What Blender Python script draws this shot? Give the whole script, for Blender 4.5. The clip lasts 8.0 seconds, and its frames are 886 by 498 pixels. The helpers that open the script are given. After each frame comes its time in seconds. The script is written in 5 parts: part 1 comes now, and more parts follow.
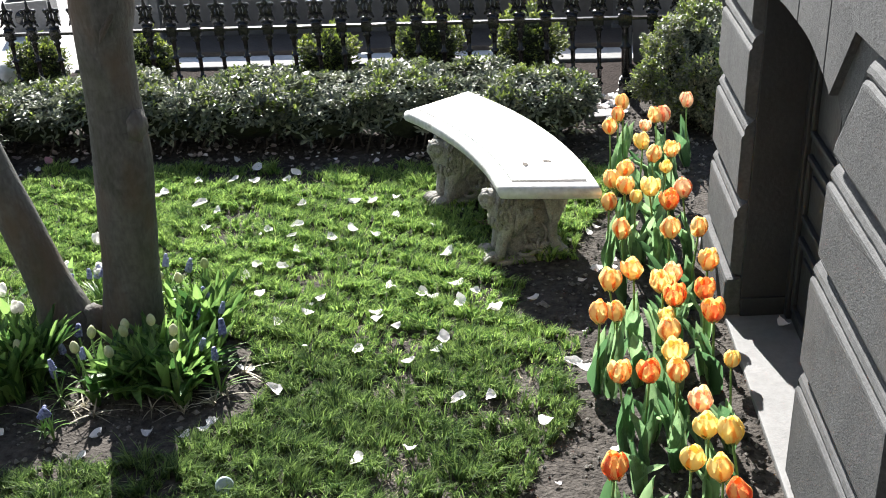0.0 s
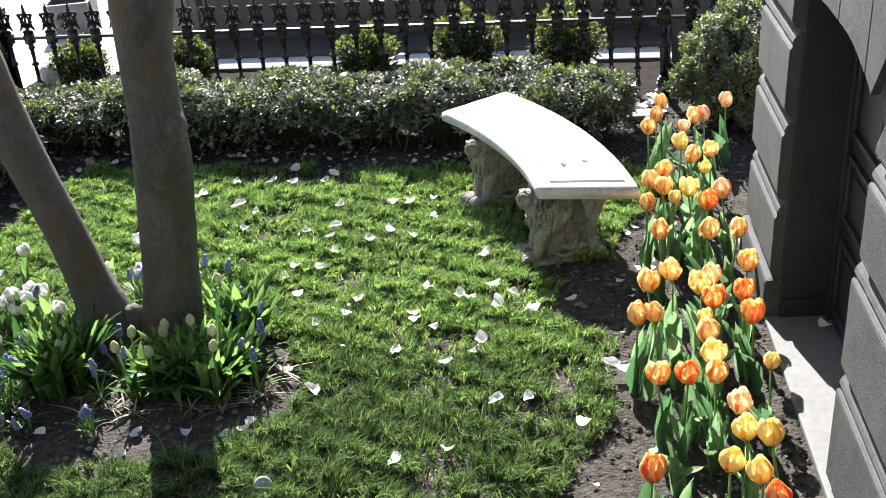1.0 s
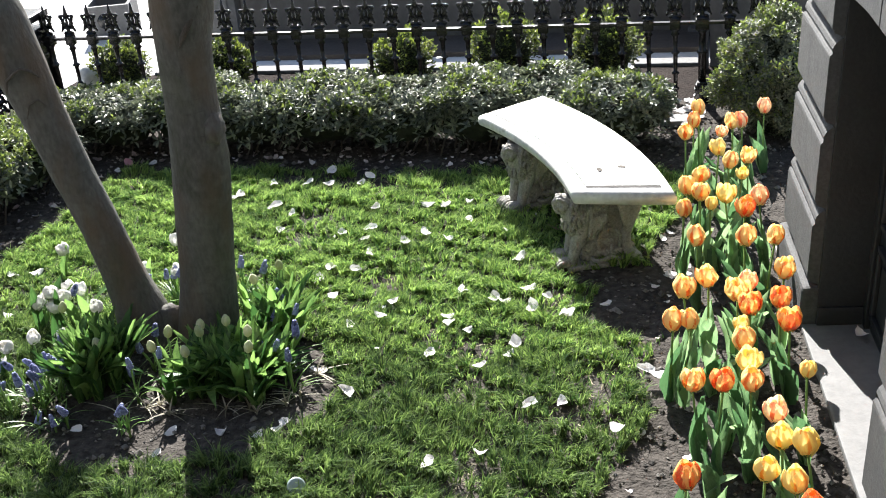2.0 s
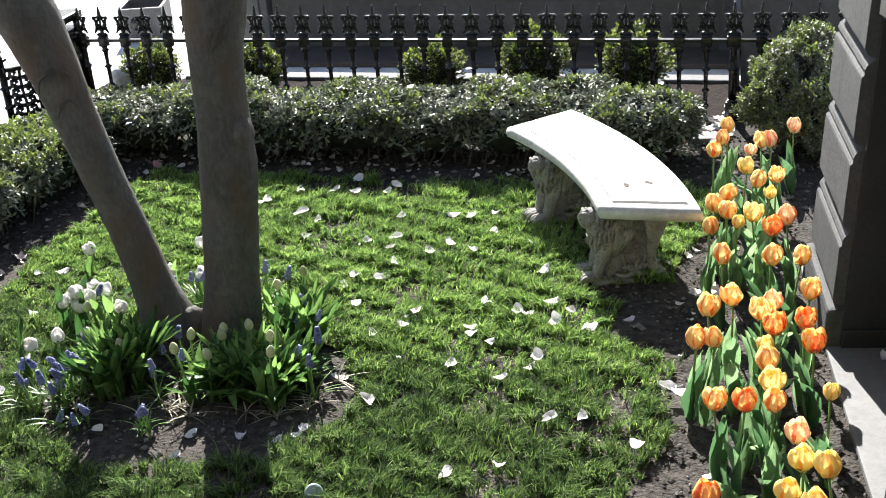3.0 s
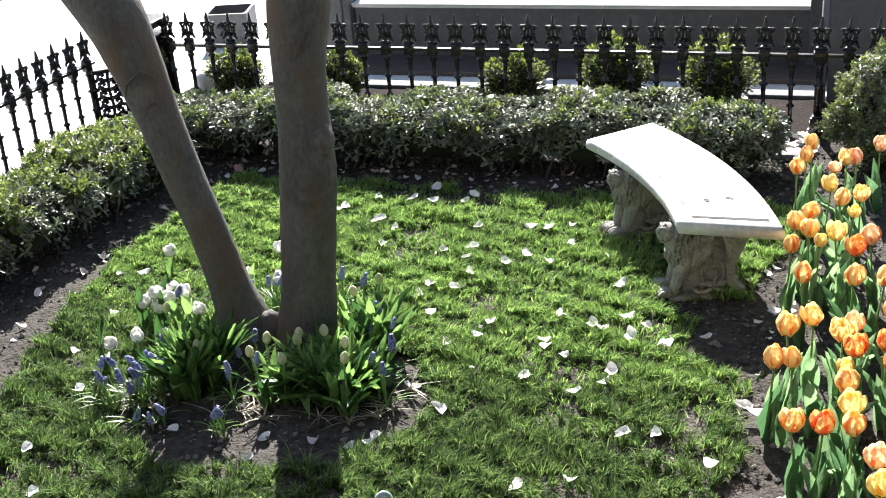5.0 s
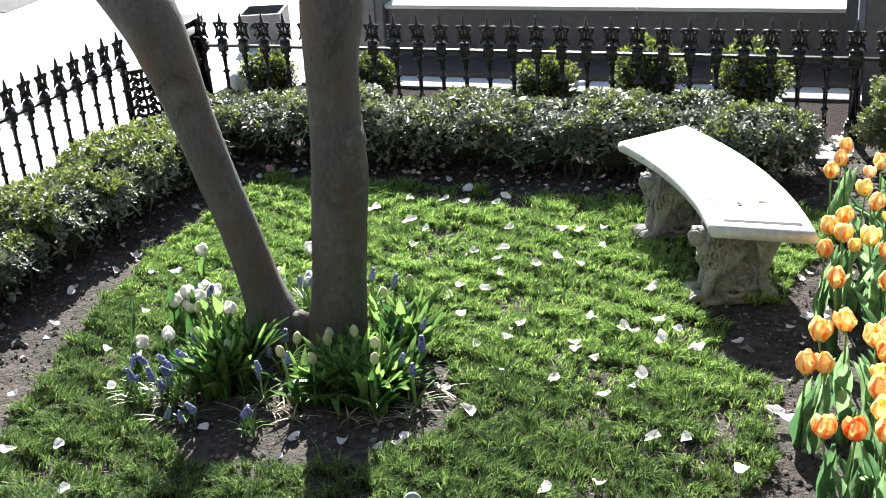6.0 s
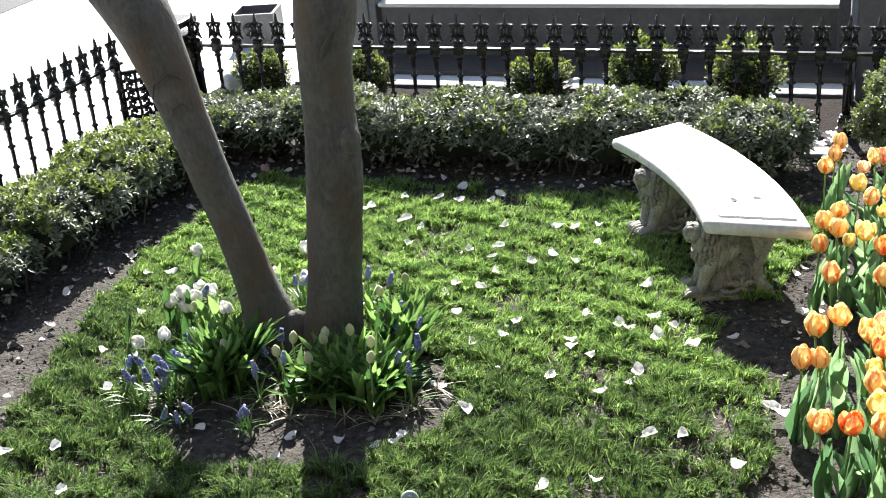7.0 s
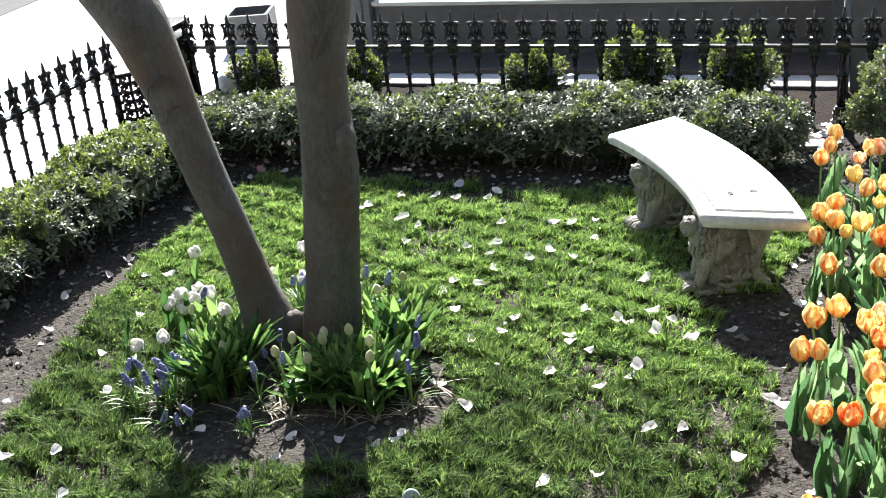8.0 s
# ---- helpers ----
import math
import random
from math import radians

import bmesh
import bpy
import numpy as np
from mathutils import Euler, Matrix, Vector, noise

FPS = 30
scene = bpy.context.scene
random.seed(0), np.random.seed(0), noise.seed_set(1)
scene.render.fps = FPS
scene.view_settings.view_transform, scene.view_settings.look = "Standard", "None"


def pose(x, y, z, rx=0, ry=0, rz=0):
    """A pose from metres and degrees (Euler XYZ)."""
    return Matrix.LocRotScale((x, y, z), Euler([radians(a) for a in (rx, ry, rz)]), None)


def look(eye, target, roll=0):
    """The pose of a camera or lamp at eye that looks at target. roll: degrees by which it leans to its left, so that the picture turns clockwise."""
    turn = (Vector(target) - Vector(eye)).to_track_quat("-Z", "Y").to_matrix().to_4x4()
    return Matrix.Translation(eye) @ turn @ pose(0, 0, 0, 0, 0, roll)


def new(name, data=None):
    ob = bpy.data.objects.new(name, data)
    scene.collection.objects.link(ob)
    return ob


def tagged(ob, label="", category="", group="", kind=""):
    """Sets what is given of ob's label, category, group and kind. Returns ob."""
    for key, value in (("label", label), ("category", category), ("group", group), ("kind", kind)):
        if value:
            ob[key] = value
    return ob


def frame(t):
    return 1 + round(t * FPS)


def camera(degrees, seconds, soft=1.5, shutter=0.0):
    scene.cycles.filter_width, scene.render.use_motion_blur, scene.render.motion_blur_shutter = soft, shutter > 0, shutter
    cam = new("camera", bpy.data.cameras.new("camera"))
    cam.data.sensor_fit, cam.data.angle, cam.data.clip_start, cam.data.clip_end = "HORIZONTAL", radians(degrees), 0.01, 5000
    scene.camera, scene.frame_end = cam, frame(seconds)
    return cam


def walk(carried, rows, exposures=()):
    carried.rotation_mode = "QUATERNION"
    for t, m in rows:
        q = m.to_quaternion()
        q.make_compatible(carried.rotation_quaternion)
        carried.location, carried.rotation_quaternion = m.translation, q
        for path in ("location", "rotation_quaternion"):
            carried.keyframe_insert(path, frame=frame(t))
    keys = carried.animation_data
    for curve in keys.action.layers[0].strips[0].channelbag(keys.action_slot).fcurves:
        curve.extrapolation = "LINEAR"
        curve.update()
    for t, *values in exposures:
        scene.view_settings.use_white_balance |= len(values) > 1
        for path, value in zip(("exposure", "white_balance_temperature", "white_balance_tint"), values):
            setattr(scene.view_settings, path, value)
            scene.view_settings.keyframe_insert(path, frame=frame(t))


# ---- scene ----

# ---------------------------------------------------------------- camera
cam = camera(39.02, 8.0, soft=1.0)
ROWS = [
    (0.0, 0.0035, -0.0016, 2.8905, 8.762, -26.169, 4.132),
    (0.5, 0.0031, -0.0014, 2.8912, 9.268, -26.139, 4.359),
    (1.0, 0.0031, -0.0008, 2.8925, 10.316, -26.044, 4.872),
    (1.5, 0.0029, -0.0037, 2.8963, 11.275, -25.935, 5.294),
    (3.0, 0.0006, -0.0041, 2.8993, 13.761, -25.161, 3.949),
    (3.5, -0.0000, -0.0036, 2.9000, 14.660, -24.886, 3.671),
    (4.0, -0.0009, -0.0010, 2.9008, 15.784, -24.698, 3.812),
    (4.5, -0.0008, 0.0007, 2.9022, 16.681, -24.581, 3.967),
    (6.0, -0.0027, 0.0047, 2.9046, 19.045, -24.340, 4.182),
    (6.5, -0.0027, 0.0044, 2.9047, 19.294, -24.273, 4.303),
    (7.0, -0.0030, 0.0033, 2.9046, 18.656, -24.445, 4.502),
    (7.5, -0.0023, 0.0019, 2.9047, 18.379, -24.508, 4.640),
    (8.0, -0.0009, 0.0012, 2.9046, 18.168, -24.567, 5.310),
]
walk(cam, [(t, pose(x, y, z, 90 + pitch, roll, yaw)) for t, x, y, z, yaw, pitch, roll in ROWS],
     [(0.0, 1.86), (1.5, 1.93), (3.0, 1.79), (4.5, 1.92), (6.5, 2.04), (8.0, 1.98)])

# ---------------------------------------------------------------- light
SUN_ELEV = 37.0
SHADOW = Vector((0.33, -1.0, 0)).normalized()     # the way the shadows fall on the ground
world = bpy.data.worlds.new("sky")
scene.world = world
world.use_nodes = True
wn = world.node_tree.nodes
sky = wn.new("ShaderNodeTexSky")
sky.sky_type = "NISHITA"
sky.sun_disc = False
sky.sun_elevation = radians(SUN_ELEV)
sky.sun_rotation = math.atan2(-SHADOW.x, -SHADOW.y)
wn["Background"].inputs[1].default_value = 0.048
world.node_tree.links.new(sky.outputs[0], wn["Background"].inputs[0])
sun = new("sun", bpy.data.lights.new("sun", "SUN"))
sun.data.energy, sun.data.angle, sun.data.color = 5.0, radians(0.5), (1.0, 0.975, 0.94)
sun.matrix_world = look(Vector((0, 0, 10)) - SHADOW * 10 / math.tan(radians(SUN_ELEV)), (0, 0, 0))


# ---------------------------------------------------------------- materials
def mat(name, low, high, scale=8.0, rough=0.7, bump=0.3, bump_scale=None, metal=0.0, fine=0.5, vary=0.0, island=0.0,
        through_light=0.0, spec=0.5, warp=0.0, stretch=(1, 1, 1)):
    """A surface whose colour runs between two tones over coarse and fine noise, with relief."""
    m = bpy.data.materials.new(name)
    m.use_nodes = True
    nt = m.node_tree
    nodes, links = nt.nodes, nt.links
    bsdf = nodes["Principled BSDF"]
    coord = nodes.new("ShaderNodeTexCoord")
    big = nodes.new("ShaderNodeTexNoise")
    big.inputs["Scale"].default_value = scale
    big.inputs["Detail"].default_value = 4
    big.inputs["Distortion"].default_value = warp
    small = nodes.new("ShaderNodeTexNoise")
    small.inputs["Scale"].default_value = scale * 9
    small.inputs["Detail"].default_value = 6
    place = nodes.new("ShaderNodeMapping")
    place.inputs["Scale"].default_value = stretch
    links.new(coord.outputs["Object"], place.inputs["Vector"])
    for n in (big, small):
        links.new(place.outputs[0], n.inputs["Vector"])
    mix = nodes.new("ShaderNodeMix")
    mix.inputs[0].default_value = fine
    links.new(big.outputs[0], mix.inputs[2])
    links.new(small.outputs[0], mix.inputs[3])
    value = mix.outputs[0]
    for amount, kind in ((vary, "ShaderNodeObjectInfo"), (island, "ShaderNodeNewGeometry")):
        if amount:
            info = nodes.new(kind)
            out = info.outputs["Random"] if kind == "ShaderNodeObjectInfo" else info.outputs["Random Per Island"]
            mm = nodes.new("ShaderNodeMath")
            mm.operation = "MULTIPLY_ADD"
            links.new(out, mm.inputs[0])
            mm.inputs[1].default_value = amount
            add = nodes.new("ShaderNodeMath")
            add.operation = "ADD"
            mm.inputs[2].default_value = -amount / 2
            links.new(value, add.inputs[0])
            links.new(mm.outputs[0], add.inputs[1])
            value = add.outputs[0]
    ramp = nodes.new("ShaderNodeValToRGB")
    ramp.color_ramp.elements[0].position, ramp.color_ramp.elements[1].position = 0.3, 0.7
    ramp.color_ramp.elements[0].color = (*low, 1)
    ramp.color_ramp.elements[1].color = (*high, 1)
    links.new(value, ramp.inputs[0])
    links.new(ramp.outputs[0], bsdf.inputs["Base Color"])
    bsdf.inputs["Roughness"].default_value = rough
    bsdf.inputs["Metallic"].default_value = metal
    bsdf.inputs["Specular IOR Level"].default_value = spec
    if bump:
        rel = nodes.new("ShaderNodeTexNoise")
        rel.inputs["Scale"].default_value = bump_scale or scale * 5
        rel.inputs["Detail"].default_value = 5
        links.new(place.outputs[0], rel.inputs["Vector"])
        b = nodes.new("ShaderNodeBump")
        b.inputs["Strength"].default_value = bump
        b.inputs["Distance"].default_value = 0.02
        links.new(rel.outputs[0], b.inputs["Height"])
        links.new(b.outputs[0], bsdf.inputs["Normal"])
    if through_light:
        tr = nodes.new("ShaderNodeBsdfTranslucent")
        links.new(ramp.outputs[0], tr.inputs["Color"])
        ms = nodes.new("ShaderNodeMixShader")
        ms.inputs[0].default_value = through_light
        links.new(bsdf.outputs[0], ms.inputs[1])
        links.new(tr.outputs[0], ms.inputs[2])
        links.new(ms.outputs[0], nodes["Material Output"].inputs["Surface"])
    return m


M_SOIL = mat("soil", (0.015, 0.0122, 0.0100), (0.104, 0.092, 0.081), 3, 0.95, 0.9, 60, fine=0.62, spec=0.2)
M_TURF = mat("turf_gap_shade", (0.014, 0.020, 0.007), (0.048, 0.050, 0.020), 12, 0.95, 0.8, 50)
M_CRUMB = mat("soil_crumb", (0.03, 0.026, 0.022), (0.20, 0.185, 0.165), 9, 0.95, 0.6, 60, island=0.7)
M_GRASS = mat("grass", (0.073, 0.160, 0.039), (0.395, 0.555, 0.148), 3.2, 0.42, 0, island=0.75, through_light=0.50)
# darker green for the house side of the lawn
M_GRASS_DARK = mat("darker_grass", (0.036, 0.076, 0.022), (0.204, 0.304, 0.085), 3.2, 0.42, 0, island=0.75, through_light=0.50)
M_STRAW = mat("dry_grass", (0.22, 0.19, 0.11), (0.45, 0.40, 0.27), 8, 0.8, 0, island=0.6, through_light=0.2)
M_PAVE = mat("pavement_concrete", (0.58, 0.57, 0.55), (0.72, 0.71, 0.69), 1.5, 0.85, 0.2, 40)
M_JOINT = mat("pavement_joint", (0.22, 0.215, 0.205), (0.36, 0.35, 0.34), 8, 0.9, 0.2)
M_ROAD = mat("asphalt", (0.04, 0.04, 0.041), (0.075, 0.075, 0.076), 3, 0.9, 0.4, 60)
M_PLASTIC = mat("pale_plastic", (0.24, 0.31, 0.30), (0.34, 0.41, 0.40), 20, 0.35, 0.1)
M_STONE = mat("grey_brownstone", (0.041, 0.0415, 0.0425), (0.101, 0.1015, 0.103), 6, 0.85, 0.22, 160, fine=0.6)
M_SILL = mat("sill_stone", (0.135, 0.134, 0.132), (0.205, 0.203, 0.200), 3, 0.8, 0.12, 70)
# door colour, kept dark enough to shade the reveal linings as well
M_DOOR = mat("door_paint_and_reveal_shade", (0.017, 0.0170, 0.0178), (0.034, 0.0341, 0.0352), 6, 0.45, 0.12, 40)
M_BENCH = mat("cast_stone", (0.47, 0.46, 0.43), (0.74, 0.73, 0.70), 4, 0.75, 0.12, 60, fine=0.5)
M_GROOVE = mat("dark_groove", (0.018, 0.017, 0.015), (0.06, 0.056, 0.05), 12, 0.9, 0.2)
# leg stone, darker and rougher than the seat
M_BENCH_LEG = mat("darker_cast_stone", (0.17, 0.16, 0.14), (0.42, 0.405, 0.37), 13, 0.85, 0.7, 60, fine=0.55)
M_IRON = mat("black_iron", (0.004, 0.004, 0.0045), (0.012, 0.012, 0.013), 12, 0.24, 0.15, 60, spec=0.45)
M_BARK = mat("smooth_bark", (0.046, 0.044, 0.040), (0.138, 0.131, 0.122), 4.0, 0.85, 0.40, 34, warp=0.6, stretch=(1.8, 1.8, 0.8), fine=0.5)
M_WITHERED = mat("withered_leaf", (0.20, 0.18, 0.12), (0.46, 0.42, 0.32), 9, 0.7, 0, island=0.6, through_light=0.25)
M_DRY = mat("dried_petal", (0.30, 0.25, 0.24), (0.58, 0.52, 0.50), 18, 0.7, 0.2, 60, vary=0.5)
M_PINK = mat("pink_petal", (0.45, 0.20, 0.24), (0.62, 0.36, 0.40), 18, 0.6, 0.2, 60, through_light=0.2)
M_SCAR = mat("bark_scar", (0.05, 0.042, 0.036), (0.12, 0.10, 0.085), 14, 0.9, 0.5, 40)
M_HEDGE = mat("hedge_leaf", (0.054, 0.070, 0.042), (0.215, 0.240, 0.150), 2.5, 0.46, 0, island=1.0, through_light=0.28, spec=1.0)
# yellow-green that puts the sunlight on tops and sides into the leaf colour
M_SUNLIT_LEAF = mat("sunlit_hedge_leaf", (0.095, 0.145, 0.026), (0.26, 0.32, 0.075), 2.5, 0.38, 0, island=0.6, through_light=0.38, spec=0.7)
M_TOPIARY = mat("dark_topiary_leaf", (0.026, 0.044, 0.012), (0.12, 0.16, 0.036), 3, 0.45, 0, island=0.6, through_light=0.25)
M_TIPS = mat("yellow_green_leaf", (0.15, 0.21, 0.028), (0.36, 0.42, 0.080), 3, 0.45, 0, island=0.6, through_light=0.35)
M_TWIG = mat("twig", (0.05, 0.04, 0.032), (0.14, 0.12, 0.10), 20, 0.9, 0.3)
# near-black, so that the cores give the shade inside the foliage
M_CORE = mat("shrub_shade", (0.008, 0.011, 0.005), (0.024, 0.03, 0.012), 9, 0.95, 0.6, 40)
M_WALLFAR = mat("far_wall_stone", (0.104, 0.098, 0.094), (0.158, 0.151, 0.146), 2, 0.92, 0.25, 40, spec=0.25)
M_PIER = mat("grey_pier_stone", (0.085, 0.085, 0.085), (0.16, 0.16, 0.16), 4, 0.8, 0.3, 40)
M_SHADOW_SLAB = mat("far_shadow_tone", (0.084, 0.070, 0.060), (0.126, 0.107, 0.093), 4, 0.95, 0.3, 40, spec=0.15)
M_MULCH = mat("dark_mulch", (0.010, 0.0072, 0.0060), (0.034, 0.025, 0.0215), 9, 0.95, 0.9, 50, fine=0.6, spec=0.1)
M_ZINC = mat("grey_zinc", (0.09, 0.09, 0.093), (0.16, 0.16, 0.163), 5, 0.6, 0.2, 40, metal=0.2)
M_STEM = mat("tulip_stem", (0.12, 0.23, 0.05), (0.21, 0.34, 0.09), 10, 0.5, 0, through_light=0.15)
M_BLADE = mat("tulip_leaf", (0.044, 0.112, 0.028), (0.245, 0.405, 0.110), 9, 0.34, 0.25, 30, vary=0.8, through_light=0.44, spec=0.6, stretch=(6, 6, 0.6))
M_GLAUCOUS = mat("glaucous_tulip_leaf", (0.078, 0.170, 0.068), (0.30, 0.46, 0.22), 9, 0.32, 0.25, 30, vary=0.8, through_light=0.50, spec=0.7, stretch=(6, 6, 0.6))
M_STRAP = mat("narrow_leaf", (0.06, 0.15, 0.03), (0.19, 0.33, 0.08), 9, 0.4, 0, island=0.5, through_light=0.35)
M_WHITE_PETAL = mat("white_petal", (0.78, 0.76, 0.72), (0.90, 0.89, 0.86), 25, 0.5, 0, vary=0.3, through_light=0.25)
M_FALLEN = mat("fallen_petal", (0.80, 0.75, 0.74), (0.93, 0.91, 0.90), 18, 0.6, 0.2, 60, vary=0.4, through_light=0.25)
M_BUD = mat("pale_green_bud", (0.36, 0.42, 0.20), (0.66, 0.66, 0.44), 30, 0.5, 0, vary=0.4, through_light=0.25, stretch=(1, 1, 0.4))
M_MUSCARI = mat("blue_floret", (0.11, 0.125, 0.29), (0.27, 0.30, 0.50), 60, 0.6, 0, vary=0.5, island=0.6)


def add_patches(m, colour, scale, stretch, lo, hi, amount):
    """Lays wide soft patches of another tone over a material's colour."""
    nodes, links = m.node_tree.nodes, m.node_tree.links
    ramp = next(n for n in nodes if n.bl_idname == "ShaderNodeValToRGB")
    coord = nodes.new("ShaderNodeTexCoord")
    place = nodes.new("ShaderNodeMapping")
    place.inputs["Scale"].default_value = stretch
    links.new(coord.outputs["Object"], place.inputs[0])
    wide = nodes.new("ShaderNodeTexNoise")
    wide.inputs["Scale"].default_value = scale
    wide.inputs["Detail"].default_value = 3
    links.new(place.outputs[0], wide.inputs["Vector"])
    span = nodes.new("ShaderNodeMapRange")
    span.inputs[1].default_value, span.inputs[2].default_value = lo, hi
    span.inputs[3].default_value, span.inputs[4].default_value = 0.0, amount
    links.new(wide.outputs[0], span.inputs[0])
    mix = nodes.new("ShaderNodeMix")
    mix.data_type = "RGBA"
    targets = [l.to_socket for l in ramp.outputs[0].links]
    links.new(span.outputs[0], mix.inputs[0])
    links.new(ramp.outputs[0], mix.inputs[6])
    mix.inputs[7].default_value = (*colour, 1)
    for s in targets:
        links.new(mix.outputs[2], s)


add_patches(M_BARK, (0.105, 0.072, 0.048), 5.0, (1, 1, 0.35), 0.50, 0.66, 0.75)      # rusty brown
add_patches(M_BARK, (0.050, 0.053, 0.026), 4.0, (1.4, 1, 0.5), 0.53, 0.72, 0.6)      # moss
add_patches(M_BARK, (0.190, 0.182, 0.170), 9.0, (1, 1, 1.4), 0.56, 0.70, 0.40)         # pale mottling
add_patches(M_BARK, (0.045, 0.040, 0.034), 16.0, (0.7, 0.7, 4.0), 0.60, 0.74, 0.35)      # dark lenticels
add_patches(M_BENCH, (0.34, 0.32, 0.28), 11.0, (1, 1, 1.5), 0.58, 0.70, 0.6)         # dirt on the cast stone
add_patches(M_STONE, (0.075, 0.070, 0.066), 2.2, (1, 1, 0.4), 0.50, 0.72, 0.6)       # weather stains


def flamed(name, edge, flame, reach):
    """Petal colour: a streaked flame up the middle that runs out into the rim colour."""
    m = mat(name, edge, edge, 20, 0.45, 0.15, 40, through_light=0.34)
    nt = m.node_tree
    nodes, links = nt.nodes, nt.links
    coord = nodes.new("ShaderNodeTexCoord")
    info = nodes.new("ShaderNodeObjectInfo")
    split = nodes.new("ShaderNodeSeparateXYZ")
    links.new(coord.outputs["Object"], split.inputs[0])
    streak = nodes.new("ShaderNodeTexNoise")
    place = nodes.new("ShaderNodeMapping")
    place.inputs["Scale"].default_value = (150, 60, 9)
    links.new(coord.outputs["Object"], place.inputs[0])
    shift = nodes.new("ShaderNodeVectorMath")
    shift.operation = "ADD"
    links.new(place.outputs[0], shift.inputs[0])
    links.new(info.outputs["Random"], shift.inputs[1])
    links.new(shift.outputs[0], streak.inputs["Vector"])
    wide = nodes.new("ShaderNodeMath")
    wide.operation = "ABSOLUTE"
    links.new(split.outputs[0], wide.inputs[0])
    span = nodes.new("ShaderNodeMapRange")
    links.new(wide.outputs[0], span.inputs[0])
    span.inputs[1].default_value, span.inputs[2].default_value = 0.0, reach
    span.inputs[3].default_value, span.inputs[4].default_value = 0.50, -0.08
    add = nodes.new("ShaderNodeMath")
    add.operation = "ADD"
    links.new(span.outputs[0], add.inputs[0])
    links.new(streak.outputs[0], add.inputs[1])
    vary = nodes.new("ShaderNodeMath")
    vary.operation = "MULTIPLY_ADD"
    vary.inputs[1].default_value, vary.inputs[2].default_value = 0.35, -0.17
    links.new(info.outputs["Random"], vary.inputs[0])
    rise = nodes.new("ShaderNodeMapRange")
    links.new(split.outputs[2], rise.inputs[0])
    rise.inputs[1].default_value, rise.inputs[2].default_value = 0.03, 0.095
    rise.inputs[3].default_value, rise.inputs[4].default_value = -0.06, -0.30
    lift = nodes.new("ShaderNodeMath")
    lift.operation = "ADD"
    links.new(vary.outputs[0], lift.inputs[0])
    links.new(rise.outputs[0], lift.inputs[1])
    both = nodes.new("ShaderNodeMath")
    both.operation = "ADD"
    links.new(add.outputs[0], both.inputs[0])
    links.new(lift.outputs[0], both.inputs[1])
    ramp = next(n for n in nodes if n.bl_idname == "ShaderNodeValToRGB")
    for l in list(ramp.inputs[0].links):
        links.remove(l)
    ramp.color_ramp.elements[0].position, ramp.color_ramp.elements[1].position = 0.50, 0.66
    ramp.color_ramp.elements[0].color, ramp.color_ramp.elements[1].color = (*edge, 1), (*flame, 1)
    links.new(both.outputs[0], ramp.inputs[0])
    return m


M_FLAME = flamed("orange_tulip_petal", (0.96, 0.62, 0.20), (0.84, 0.14, 0.040), 0.025)
M_AMBER = flamed("amber_tulip_petal", (0.97, 0.76, 0.32), (0.88, 0.24, 0.055), 0.016)
M_YELLOW = flamed("yellow_tulip_petal", (0.94, 0.79, 0.30), (0.90, 0.42, 0.09), 0.009)
M_ROSE = flamed("salmon_tulip_petal", (0.97, 0.76, 0.46), (0.86, 0.24, 0.12), 0.017)


# ---------------------------------------------------------------- mesh helpers
def mesh_of(name, bm, material, smooth=True):
    me = bpy.data.meshes.new(name)
    bm.to_mesh(me)
    bm.free()
    me.materials.append(material)
    me.shade_smooth() if smooth else me.shade_flat()
    return me


def thing(name, label, category, group="", kind="", at=(0, 0, 0), turn=0.0):
    ob = new(name)
    ob.empty_display_size = 0.1
    ob.matrix_world = pose(*at, 0, 0, turn)
    return tagged(ob, label, category, group, kind)


def part(name, bm, material, parent, label="", smooth=True, m=None):
    me = bm if isinstance(bm, bpy.types.Mesh) else mesh_of(name, bm, material, smooth)
    ob = new(name, me)
    ob.parent = parent
    if m is not None:
        ob.matrix_basis = m
    if label:
        ob["label"] = label
    return ob


def setting(name, bm, material, label, category, smooth=False):
    ob = new(name, mesh_of(name, bm, material, smooth))
    return tagged(ob, label, category, kind="structure")


def array_mesh(name, verts, faces, material, smooth=True):
    me = bpy.data.meshes.new(name)
    me.from_pydata(np.asarray(verts).reshape(-1, 3).tolist(), [], faces if isinstance(faces, list) else np.asarray(faces).tolist())
    me.materials.append(material)
    me.shade_smooth() if smooth else me.shade_flat()
    me.update()
    return me


def box(bm, x0, x1, y0, y1, z0, z1, bevel=0.0):
    made = bmesh.ops.create_cube(bm, size=1.0, matrix=Matrix.LocRotScale(((x0 + x1) / 2, (y0 + y1) / 2, (z0 + z1) / 2), None, (x1 - x0, y1 - y0, z1 - z0)))
    if bevel:
        edges = list({e for v in made["verts"] for e in v.link_edges})
        bmesh.ops.bevel(bm, geom=edges, offset=bevel, segments=2, affect="EDGES", profile=0.6)
    return bm


